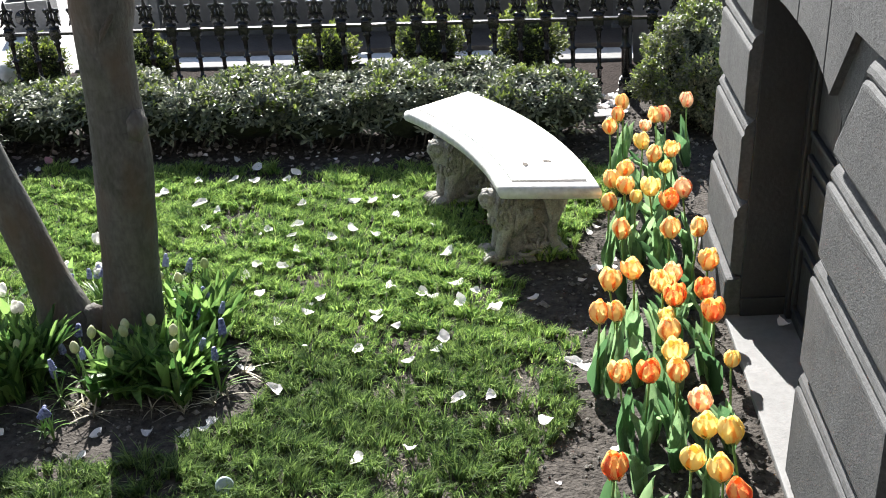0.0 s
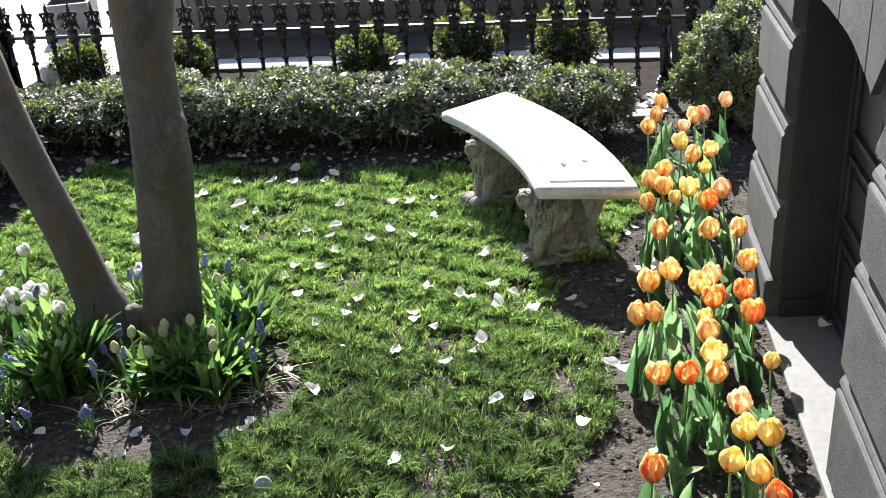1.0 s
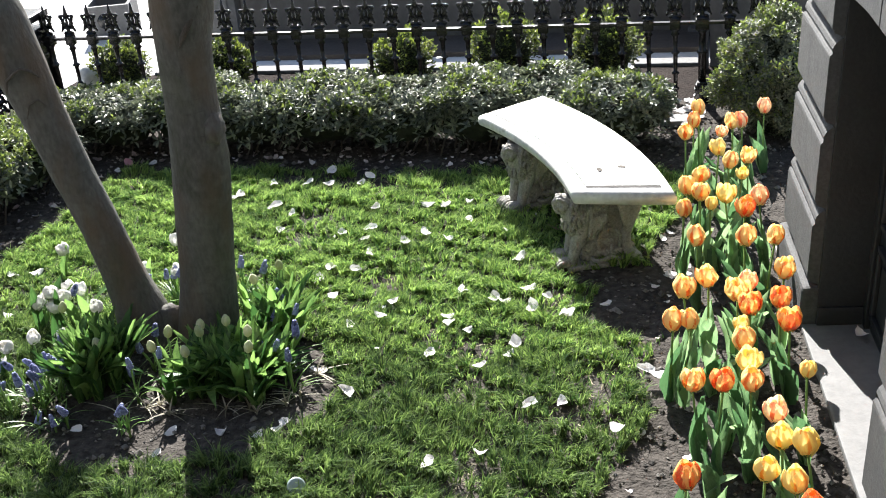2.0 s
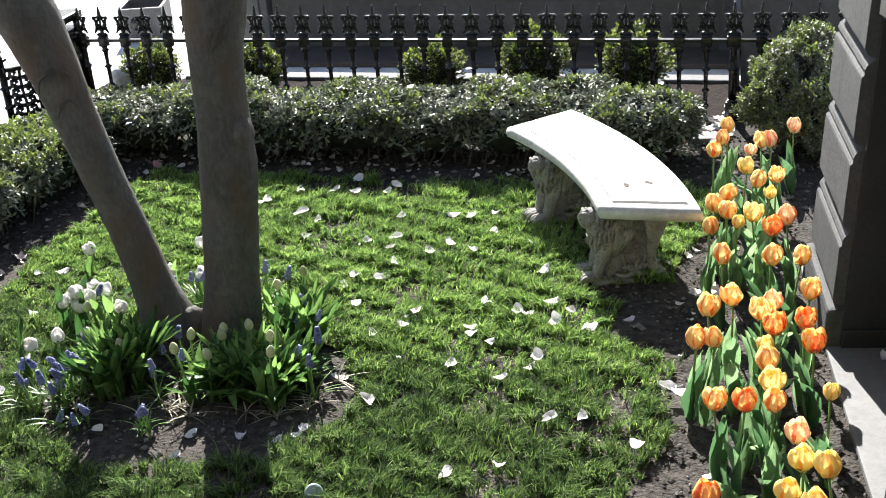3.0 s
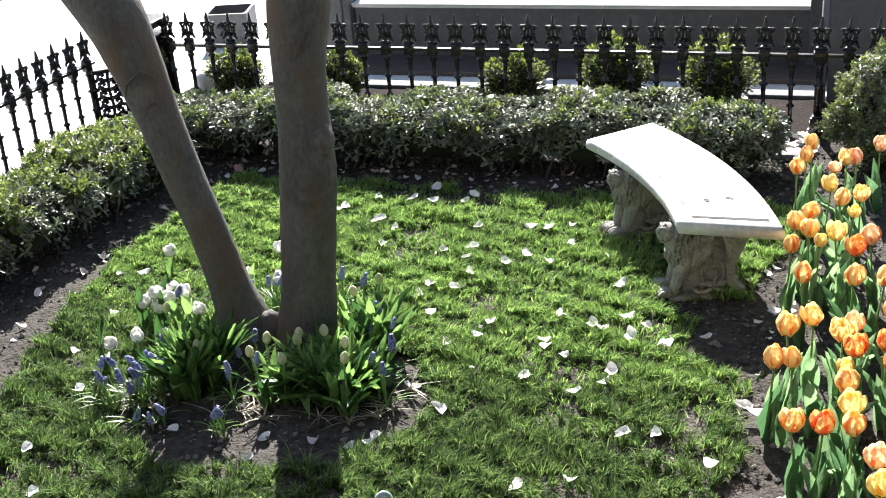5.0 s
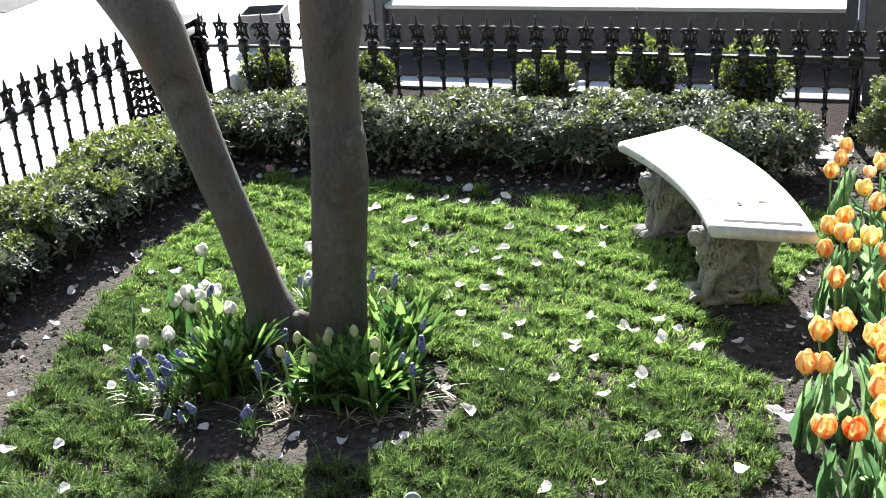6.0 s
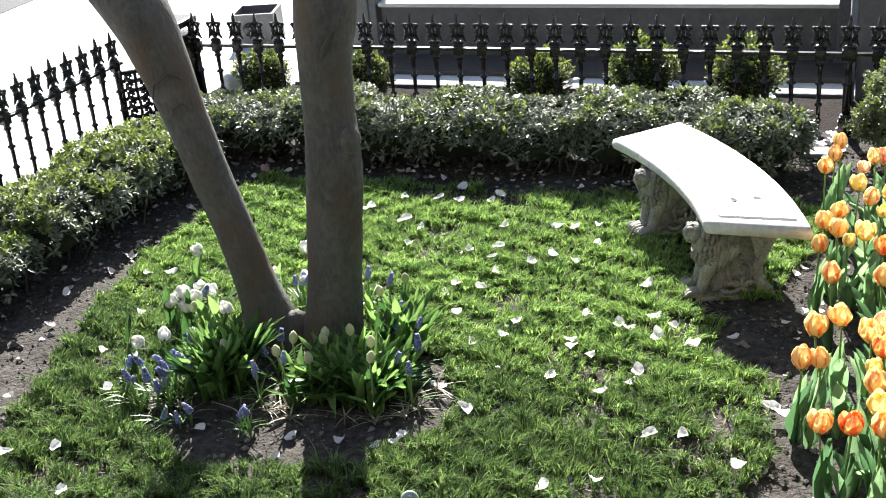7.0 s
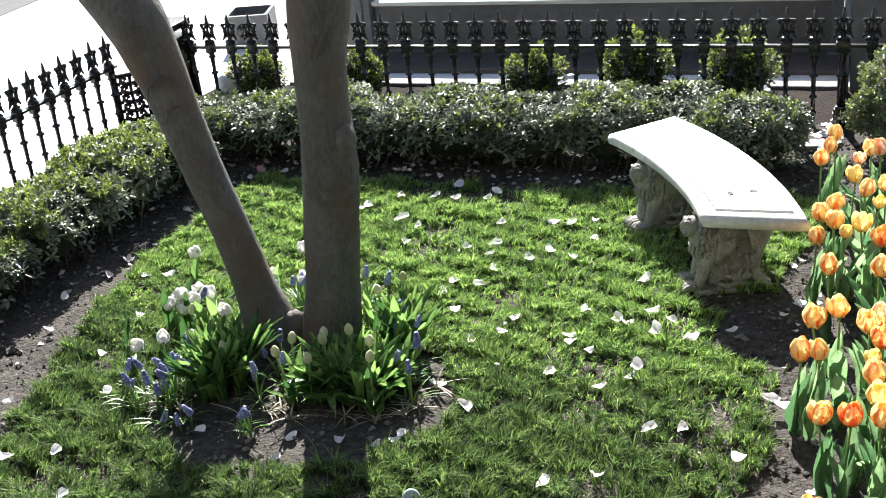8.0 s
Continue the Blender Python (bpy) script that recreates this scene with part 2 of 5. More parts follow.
def tube(bm, points, radii, sides=8, cap=True):
    """A tapered tube along points."""
    points = [Vector(p) for p in points]
    if not isinstance(radii, (list, tuple)):
        radii = [radii] * len(points)
    rings = []
    up = Vector((0.13, 0.31, 0.94))
    for i, p in enumerate(points):
        d = (points[min(i + 1, len(points) - 1)] - points[max(i - 1, 0)]).normalized()
        a = d.cross(up)
        if a.length < 0.2:
            a = d.cross(Vector((1, 0, 0)))
        a.normalize()
        b = d.cross(a)
        rings.append([bm.verts.new(p + radii[i] * (math.cos(t) * a + math.sin(t) * b)) for t in [2 * math.pi * k / sides for k in range(sides)]])
    for r, s in zip(rings, rings[1:]):
        for k in range(sides):
            bm.faces.new((r[k], r[(k + 1) % sides], s[(k + 1) % sides], s[k]))
    if cap:
        bm.faces.new(rings[0][::-1])
        bm.faces.new(rings[-1])
    return rings


def lathe(bm, profile, sides=12, centre=(0, 0)):
    """A turned shape from (radius, height) pairs."""
    rings = []
    for r, z in profile:
        rings.append([bm.verts.new((centre[0] + r * math.cos(2 * math.pi * k / sides), centre[1] + r * math.sin(2 * math.pi * k / sides), z)) for k in range(sides)])
    for a, b in zip(rings, rings[1:]):
        for k in range(sides):
            bm.faces.new((a[k], a[(k + 1) % sides], b[(k + 1) % sides], b[k]))
    bm.faces.new(rings[0][::-1])
    bm.faces.new(rings[-1])


def blob(bm, centre, size, sub=2, rough=0.15, freq=3.0, seed=0.0):
    made = bmesh.ops.create_icosphere(bm, subdivisions=sub, radius=1.0)
    for v in made["verts"]:
        n = v.co.normalized()
        k = 1 + rough * noise.noise(n * freq + Vector((seed, seed * 1.7, 0)))
        v.co = Vector(centre) + Vector((n.x * size[0], n.y * size[1], n.z * size[2])) * k


def leaf_cloud(name, places, normals, material, length, width, rng, spread=0.7, fold=0.25):
    """Many small pointed leaves, each of six corners, at places, tilted about the normals."""
    n = len(places)
    d = normals * 0.6 + rng.normal(0, spread, (n, 3)) * np.array([1, 1, 0.7])
    d /= np.linalg.norm(d, axis=1)[:, None] + 1e-9
    side = np.cross(d, np.array([0, 0, 1.0]) + rng.normal(0, 0.42, (n, 3)))
    side /= np.linalg.norm(side, axis=1)[:, None] + 1e-9
    up = np.cross(side, d)
    ln = (length * rng.uniform(0.7, 1.3, n))[:, None]
    wd = (width * rng.uniform(0.7, 1.3, n))[:, None]
    shape = [(0, 0, 0), (0.5, 0.35, 1), (0.5, 0.75, 0.7), (0, 1.0, 0.2), (-0.5, 0.75, 0.7), (-0.5, 0.35, 1)]
    v = np.stack([places + side * wd * a + d * ln * b + up * wd * fold * (c if a else 0) for a, b, c in shape], 1)
    base = np.arange(n)[:, None] * 6
    f = np.concatenate([base + np.array([0, 1, 2, 3]), base + np.array([0, 3, 4, 5])])
    return array_mesh(name, v, f, material, True)


def rosettes(name, places, axes, material, length, width, rng, petals=7, flat=0.45):
    """Shoot tips: whorls of narrow folded leaves that spread round each axis."""
    n = len(places)
    axes = axes / (np.linalg.norm(axes, axis=1)[:, None] + 1e-9)
    u = np.cross(axes, rng.normal(0, 1, (n, 3)))
    u /= np.linalg.norm(u, axis=1)[:, None] + 1e-9
    w = np.cross(axes, u)
    verts = []
    shape = [(0, 0, 0), (0.5, 0.40, 1), (0.45, 0.75, 0.8), (0, 1.0, 0.2), (-0.45, 0.75, 0.8), (-0.5, 0.40, 1)]
    for k in range(petals):
        a = 2.4 * k + rng.normal(0, 0.25, n)
        lift = np.clip(flat + 0.09 * (k - petals / 2) + rng.normal(0, 0.22, n), -0.5, 1.3)
        out = np.cos(a)[:, None] * u + np.sin(a)[:, None] * w
        d = np.cos(lift)[:, None] * out + np.sin(lift)[:, None] * axes
        side = np.cross(d, axes)
        side /= np.linalg.norm(side, axis=1)[:, None] + 1e-9
        up = np.cross(side, d)
        ln, wd = (length * rng.uniform(0.65, 1.25, n))[:, None], (width * rng.uniform(0.75, 1.25, n))[:, None]
        start = places + axes * (0.006 * (k - petals / 2))
        verts.append(np.stack([start + side * wd * p + d * ln * q + up * wd * 0.22 * (c if p else 0) - axes * ln * 0.18 * q * q for p, q, c in shape], 1))
    v = np.concatenate(verts)
    base = np.arange(len(v))[:, None] * 6
    return array_mesh(name, v, np.concatenate([base + np.array([0, 1, 2, 3]), base + np.array([0, 3, 4, 5])]), material, True)

# ---------------------------------------------------------------- ground
FENCE_Y, FENCE_X = 8.12, -5.36


def lawn_inside(x, y):
    """Whether the turf covers (x, y): a lawn with a bed round the trees and worn soil by the bench and the tulips."""
    wob = 0.03 * np.sin(x * 5.1 + y * 2.3) + 0.025 * np.sin(x * 13.0 - y * 9.0)
    left, back = -3.83 - 0.10 * np.clip(y - 4.7, 0, 1) + 0.20 * np.clip(4.8 - y, 0, 1) + wob, 6.86 + wob - 0.02 * (x + 2)
    corner = (x < left + 0.28) & (y > back - 0.30) & (((x - left - 0.28) / 0.28) ** 2 + ((y - back + 0.30) / 0.30) ** 2 > 1)
    right = -0.31 + wob - 0.10 * np.clip((4.95 - y) / 0.2, 0, 1) + 0.06 * np.sin(y * 3.1)
    bed = ((x + 2.43) / 0.71) ** 2 + ((y - 4.35) / 0.58) ** 2 < 1 + wob * 4
    worn = (((x + 0.38) / 0.25) ** 2 + ((y - 5.20) / 0.27) ** 2 < 1 + wob * 6) | (((x + 0.48) / 0.29) ** 2 + ((y - 5.50) / 0.15) ** 2 < 1 + wob * 4)
    return (x > left) & (x < right) & (y < back) & ~corner & ~bed & ~worn


def sheet(bm, x0, x1, y0, y1, nx, ny, height):
    grid = [[bm.verts.new((x0 + (x1 - x0) * i / nx, y0 + (y1 - y0) * j / ny, height(x0 + (x1 - x0) * i / nx, y0 + (y1 - y0) * j / ny))) for i in range(nx + 1)] for j in range(ny + 1)]
    for j in range(ny):
        for i in range(nx):
            bm.faces.new((grid[j][i], grid[j][i + 1], grid[j + 1][i + 1], grid[j + 1][i]))


bm = bmesh.new()
bmesh.ops.create_grid(bm, x_segments=1, y_segments=1, size=600, matrix=pose(0, 0, -0.06))
setting("ground", bm, M_PAVE, "pale concrete pavement lying round the garden in full sun", "pavement")

for name, x0, x1, y0, y1 in (("across", -14, -5.5, 7.552, 7.562), ("across", -14, -5.5, 9.05, 9.06), ("across", -14, -5.5, 6.05, 6.06), ("along", -7.05, -7.04, 3, 11), ("along", -8.55, -8.54, 3, 11)):
    bm = bmesh.new()
    box(bm, x0, x1, y0, y1, -0.07, -0.0585)
    part("pavement_joint", bm, M_JOINT, bpy.data.objects["ground"], smooth=False)
bm = bmesh.new()
box(bm, -60, -9.25, 11.3, 60, -0.10, -0.052, 0.01)
setting("road", bm, M_ROAD, "dark asphalt road beyond the pavement", "road")

bm = bmesh.new()
sheet(bm, FENCE_X - 0.15, 1.2, -0.5, FENCE_Y + 0.12, 230, 260,
      lambda x, y: 0.012 * noise.noise(Vector((x * 2.2, y * 2.2, 0))) + 0.012 * noise.noise(Vector((x * 9, y * 9, 3))) + 0.006 * noise.noise(Vector((x * 25, y * 25, 3))) - (0.05 if not -5.46 < x < 1.15 or y > FENCE_Y + 0.08 else 0.0))
setting("soil_bed", bm, M_SOIL, "dark bare garden soil under hedges and flowers", "soil", smooth=True)

rng = np.random.default_rng(5)


def grass_blades(count, x0, x1, y0, y1, low, high, straw=False, house_side=False):
    x, y = rng.uniform(x0, x1, count), rng.uniform(y0, y1, count)
    # draw the blades together into tufts
    tx, ty = np.floor(x / 0.062), np.floor(y / 0.062)
    cx = (tx + 0.5 + 0.45 * np.sin(tx * 12.9898 + ty * 78.233)) * 0.062
    cy = (ty + 0.5 + 0.45 * np.sin(tx * 39.346 + ty * 11.135)) * 0.062
    pull = rng.uniform(0.18, 0.80, count)
    x, y = x + (cx - x) * pull, y + (cy - y) * pull
    grown = 1.0 + 0.46 * np.sin(tx * 63.71 + ty * 27.17)
    clump = np.array([noise.noise(Vector((a * 3.2, b * 3.2, 7))) + 0.7 * noise.noise(Vector((a * 10, b * 10, 1))) for a, b in zip(x, y)])
    bare = np.array([noise.noise(Vector((a * 1.7, b * 1.7, 20))) + 0.5 * noise.noise(Vector((a * 6, b * 6, 4))) for a, b in zip(x, y)])
    bare += np.clip((4.9 - y) * 0.10, 0, 0.14) + np.clip((x + 1.1) * 0.55, 0.0, 0.42) * np.clip((4.95 - y) * 3, 0, 1) - np.clip((-2.6 - x) * 0.5, 0, 0.35) + 0.35 * np.exp(-((x + 1.02) / 0.10) ** 2 - ((y - 4.1) / 0.55) ** 2)
    score = clump + rng.normal(0, 0.22, count) - bare * 0.9
    keep = lawn_inside(x, y) & ((y + rng.normal(0, 0.22, count) + 0.12 * (x + 2) < 4.75) == house_side if not straw else True) & ((score > -0.50) if not straw else (score < 0.1))
    x, y, clump, grown = x[keep], y[keep], clump[keep], grown[keep]
    n = len(x)
    a = rng.uniform(0, 2 * math.pi, n)
    h = rng.uniform(low, high, n) * (1 + 0.55 * np.clip(clump, -0.7, 0.9)) * grown
    lean = rng.uniform(0.3, 1.3, n) * h
    w = rng.uniform(0.0016, 0.0034, n)
    # blades of one tuft spread outwards, with a common sweep
    sweep = np.array([noise.noise(Vector((p * 4, q * 4, 31))) for p, q in zip(x, y)]) * 5
    la = np.arctan2(y - cy[keep], x - cx[keep]) * 0.5 + sweep + rng.normal(0, 0.9, n)
    if straw:
        h *= 0.25
        lean = rng.uniform(0.02, 0.06, n)
    p = np.stack([x, y, np.full(n, 0.008)], 1)
    s = np.stack([np.cos(a), np.sin(a), np.zeros(n)], 1) * w[:, None]
    l = np.stack([np.cos(la), np.sin(la), np.zeros(n)], 1) * lean[:, None]
    up = np.array([0, 0, 1.0]) * h[:, None]
    v = np.stack([p - s, p + s, p + 0.35 * l + 0.7 * up + s * 0.8, p + 0.35 * l + 0.7 * up - s * 0.8, p + l + up * 0.95], 1)
    b = np.arange(n)[:, None] * 5
    return v, (b + np.array([0, 1, 2, 3])).tolist() + (b + np.array([3, 2, 4])).tolist()


def thin_turf(x, y):
    bare = noise.noise(Vector((x * 1.7, y * 1.7, 20))) + 0.5 * noise.noise(Vector((x * 6, y * 6, 4))) + min(max((4.9 - y) * 0.10, 0), 0.14) + min(max((x + 1.1) * 0.55, 0.0), 0.42) * min(max((4.95 - y) * 3, 0), 1) - min(max((-2.6 - x) * 0.5, 0), 0.35) + 0.35 * math.exp(-((x + 1.02) / 0.10) ** 2 - ((y - 4.1) / 0.55) ** 2)
    clump = noise.noise(Vector((x * 3.2, y * 3.2, 7))) + 0.7 * noise.noise(Vector((x * 10, y * 10, 1)))
    return clump - bare * 0.9 < -0.22


# dark sheet under the blades, its colour giving the shade between tufts
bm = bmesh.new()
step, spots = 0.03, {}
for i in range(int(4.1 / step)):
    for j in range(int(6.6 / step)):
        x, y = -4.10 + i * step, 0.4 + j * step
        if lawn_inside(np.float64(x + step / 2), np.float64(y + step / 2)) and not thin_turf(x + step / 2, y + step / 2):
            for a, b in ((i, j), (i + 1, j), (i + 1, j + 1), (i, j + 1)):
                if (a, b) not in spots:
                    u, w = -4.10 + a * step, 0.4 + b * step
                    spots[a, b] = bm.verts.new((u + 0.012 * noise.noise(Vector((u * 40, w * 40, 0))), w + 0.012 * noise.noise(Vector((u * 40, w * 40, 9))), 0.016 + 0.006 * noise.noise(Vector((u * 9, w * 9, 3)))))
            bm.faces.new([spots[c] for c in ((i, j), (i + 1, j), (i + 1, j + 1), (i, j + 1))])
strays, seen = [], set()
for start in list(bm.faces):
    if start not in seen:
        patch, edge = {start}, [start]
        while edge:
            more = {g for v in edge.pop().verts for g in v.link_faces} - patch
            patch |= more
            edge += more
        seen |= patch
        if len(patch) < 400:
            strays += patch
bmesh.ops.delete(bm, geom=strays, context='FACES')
tagged(new("turf", mesh_of("turf", bm, M_TURF)), "dark sheet under the lawn grass that gives the shade between tufts", "turf", kind="stuff")

v, f = grass_blades(330000, -4.10, -0.1, 3.9, 7.0, 0.024, 0.054)
tagged(new("lawn_grass", array_mesh("lawn_grass", v, f, M_GRASS)), "short bright green lawn grass with worn bare patches", "grass", kind="stuff")
v, f = grass_blades(300000, -4.05, -0.1, 2.5, 5.7, 0.028, 0.066, house_side=True)
tagged(new("lawn_grass", array_mesh("lawn_grass", v, f, M_GRASS_DARK)), "longer darker green lawn grass towards the house", "grass", kind="stuff")
v, f = grass_blades(60000, -4.05, -0.1, 0.3, 2.5, 0.026, 0.065, house_side=True)
tagged(new("lawn_grass", array_mesh("lawn_grass", v, f, M_GRASS_DARK)), "longer green lawn grass by the house", "grass", kind="stuff")
v, f = grass_blades(16000, -4.05, -0.1, 2.6, 7.0, 0.02, 0.04, True)
tagged(new("dry_grass", array_mesh("dry_grass", v, f, M_STRAW)), "dry straw-coloured grass lying on the worn patches", "grass", kind="stuff")

# crumbs of soil and bits of litter on the beds
n = 26000
x, y = rng.uniform(-5.3, 0.45, n), rng.uniform(2.7, 8.2, n)
keep = ~lawn_inside(x, y) | (rng.uniform(size=n) < 0.12)
x, y = x[keep], y[keep]
n = len(x)
size = rng.gamma(2.0, 0.0034, n)
octa = np.array([(1, 0, 0), (-1, 0, 0), (0, 1, 0), (0, -1, 0), (0, 0, 0.8), (0, 0, -0.8)], float)
v = np.stack([x, y, size * 0.4], 1)[:, None, :] + octa[None] * size[:, None, None] * rng.uniform(0.5, 1.4, (n, 6, 1))
tri = np.array([(0, 2, 4), (2, 1, 4), (1, 3, 4), (3, 0, 4), (2, 0, 5), (1, 2, 5), (3, 1, 5), (0, 3, 5)])
f = (np.arange(n)[:, None, None] * 6 + tri[None]).reshape(-1, 3).tolist()
tagged(new("soil_crumbs", array_mesh("soil_crumbs", v, f, M_CRUMB, False)), "crumbs of dry soil and small litter on the beds", "soil", kind="stuff")


# ---------------------------------------------------------------- doorway wall
WALL = Matrix(((-0.1198, -0.9928, 0, 0.325), (0.9928, -0.1198, 0, 5.45), (0, 0, 1, 0), (0, 0, 0, 1)))   # x away along the wall, y out to the garden


def on_wall(ob):
    ob.matrix_world = WALL
    return ob


def rusticated(bm, x0, x1, z0, z1, seed=0, cut=None):
    """A stone block: a rough face that stands out, with narrow side margins and a double roll along its top; cut takes off the upper far corner."""
    steps = [(0.004, 0.004, -0.02), (0.006, 0.006, 0.004), (0.012, 0.018, 0.022), (0.018, 0.032, 0.034), (0.022, 0.048, 0.040), (0.026, 0.060, 0.037), (0.028, 0.066, 0.029),
             (0.031, 0.071, 0.039), (0.036, 0.079, 0.047), (0.044, 0.088, 0.049)]
    rings = []
    nx, nz = max(2, int((x1 - x0) / 0.06)), max(2, int((z1 - z0) / 0.06))
    for inset, roll, out in steps:
        a, b, c, d = x0 + inset * 0.2, x1 - inset * 0.2, z0 + inset, z1 - roll
        pts = [(a + (b - a) * k / nx, c) for k in range(nx)] + [(b, c + (d - c) * k / nz) for k in range(nz)]
        pts += [(b - (b - a) * k / nx, d) for k in range(nx)] + [(a, d - (d - c) * k / nz) for k in range(nz)]
        row = []
        for x, z in pts:
            if cut:
                n = Vector((cut[1], cut[0])).normalized()
                over = (x - x1) * n.x + (z - (z1 - cut[1])) * n.y + (inset + roll) / 2
                if over > 0:
                    x, z = x - n.x * over, z - n.y * over
            row.append(bm.verts.new((x + 0.0015 * noise.noise(Vector((x * 9, z * 9, seed))), out + 0.0015 * noise.noise(Vector((x * 14, z * 14, seed + out * 40))), z + 0.0015 * noise.noise(Vector((x * 9, z * 9, seed + 5))))))
        rings.append(row)
    for r, s in zip(rings, rings[1:]):
        for k in range(len(r)):
            bm.faces.new((r[k], r[(k + 1) % len(r)], s[(k + 1) % len(r)], s[k]))
    bm.faces.new(rings[-1])
    bmesh.ops.recalc_face_normals(bm, faces=bm.faces)


def wedge(bm, corners, y0, y1, inset):
    """A flat stone of any outline on the wall, with narrow joints round it."""
    c = Vector((sum(p[0] for p in corners) / len(corners), sum(p[1] for p in corners) / len(corners)))
    rows = []
    for out, k in ((y0, 0.0), (y1 - 0.008, 0.0), (y1, 1.0)):
        row = []
        for p in corners:
            d = Vector(p) - c
            q = c + d * (1 - (inset + 0.008 * k) / d.length)
            row.append(bm.verts.new((q.x, out, q.y)))
        rows.append(row)
    for r, s in zip(rows, rows[1:]):
        for k in range(len(r)):
            bm.faces.new((r[k], r[(k + 1) % len(r)], s[(k + 1) % len(r)], s[k]))
    bm.faces.new(rows[-1])
    bmesh.ops.recalc_face_normals(bm, faces=bm.faces)


OPEN_FAR, OPEN_NEAR, ARCH_Z, ARCH_RISE = -0.345, -1.62, 1.335, 0.23
BATTER = Matrix(((1, 0, 0, 0), (0, 1, -0.05, 0), (0, 0, 1, 0), (0, 0, 0, 1)))      # the wall face leans back a little
FAR_COURSES = [(0.212, 0.580), (0.580, 0.960), (0.960, 1.340), (1.340, 1.720), (1.720, 2.10)]
NEAR_COURSES = [(0.026, 0.500, -1.588), (0.500, 0.945, -1.603), (0.945, 1.315, -1.665), (1.315, 1.735, -1.695)]
bm = bmesh.new()
box(bm, OPEN_FAR, 0.32, -0.55, 0, -0.05, ARCH_Z)
box(bm, -2.50, OPEN_NEAR - 0.09, -0.55, 0, -0.05, ARCH_Z)
box(bm, -6.2, -2.50, -0.55, -0.30, -0.05, 2.6)
# the part over the opening, with its arch
mid, half = (OPEN_FAR + OPEN_NEAR) / 2, (OPEN_FAR - OPEN_NEAR) / 2


def soffit(x):
    """Height of the arch's underside; its far haunch springs higher."""
    foot, rise = (ARCH_Z, ARCH_RISE) if x < mid else (1.51, ARCH_Z + ARCH_RISE - 1.51)
    return foot + rise * math.sqrt(max(0, 1 - ((x - mid) / half) ** 2))


arc = [(x, soffit(x)) for x in [mid + half * math.cos(math.pi * k / 24) for k in range(25)]]
loop = [(0.32, ARCH_Z), (OPEN_FAR, ARCH_Z), *arc, (-2.50, ARCH_Z), (-2.50, 2.3), (0.32, 2.3)]
front = [bm.verts.new((x, 0, z)) for x, z in loop]
rear = [bm.verts.new((x, -0.55, z)) for x, z in loop]
bm.faces.new(front)
bm.faces.new(rear[::-1])
for k in range(len(loop)):
    bm.faces.new((front[k], rear[k], rear[(k + 1) % len(loop)], front[(k + 1) % len(loop)]))
bmesh.ops.recalc_face_normals(bm, faces=bm.faces)
wall = on_wall(setting("wall_doorway", bm, M_STONE, "grey rusticated stone wall with an arched doorway", "wall"))

for z0, z1 in FAR_COURSES:
    bm = bmesh.new()
    rusticated(bm, OPEN_FAR - 0.006, 0.32, z0, z1, z0)
    part("stone_block", bm, M_STONE, wall, smooth=False)
for z0, z1, edge in NEAR_COURSES:
    bm = bmesh.new()
    rusticated(bm, -2.52, edge, z0, z1, z0 + 3, (0.20, 0.27) if z0 > 1.3 else None)
    part("stone_block", bm, M_STONE, wall, smooth=False)
bm = bmesh.new()
box(bm, OPEN_FAR - 0.02, 0.34, -0.02, 0.068, -0.05, 0.208, 0.020)
part("plinth", bm, M_STONE, wall, smooth=False)

# smooth arch stones with upright joints
for x0, x1 in ((-0.42, -0.60), (-0.60, -1.005), (-1.005, -1.415)):
    bm = bmesh.new()
    wedge(bm, [(x0 + (x1 - x0) * k / 6, soffit(x0 + (x1 - x0) * k / 6)) for k in range(7)] + [(x1, 2.28), (x0, 2.28)], -0.02, 0.030, 0.003)
    part("arch_stone", bm, M_STONE, wall, smooth=False)
bm = bmesh.new()
wedge(bm, [(-1.415 - 0.022 * k, soffit(-1.415 - 0.022 * k)) for k in range(5)] + [(-1.714, 1.755), (-2.48, 1.765), (-2.48, 2.28), (-1.415, 2.28)], -0.02, 0.030, 0.003)
part("arch_stone", bm, M_STONE, wall, smooth=False)

# dark lining added, its colour giving the shade of the reveal and arch
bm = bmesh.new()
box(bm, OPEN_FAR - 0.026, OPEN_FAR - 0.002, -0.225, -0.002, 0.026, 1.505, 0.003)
part("door_lining", bm, M_DOOR, wall, "dark lining that gives the shade of the door reveal", smooth=False)
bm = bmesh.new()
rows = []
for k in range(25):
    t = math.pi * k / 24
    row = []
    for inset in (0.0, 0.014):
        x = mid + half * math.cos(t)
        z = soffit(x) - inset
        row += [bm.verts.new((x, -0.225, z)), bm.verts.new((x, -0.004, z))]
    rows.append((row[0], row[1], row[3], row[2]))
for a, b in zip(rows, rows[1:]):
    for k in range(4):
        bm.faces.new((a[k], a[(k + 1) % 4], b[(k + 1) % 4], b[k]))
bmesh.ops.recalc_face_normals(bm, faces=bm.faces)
part("arch_lining", bm, M_DOOR, wall, "dark lining that gives the shade under the arch", smooth=False)
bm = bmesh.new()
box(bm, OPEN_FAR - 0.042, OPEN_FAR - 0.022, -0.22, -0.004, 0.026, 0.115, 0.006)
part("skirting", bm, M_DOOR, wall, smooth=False)

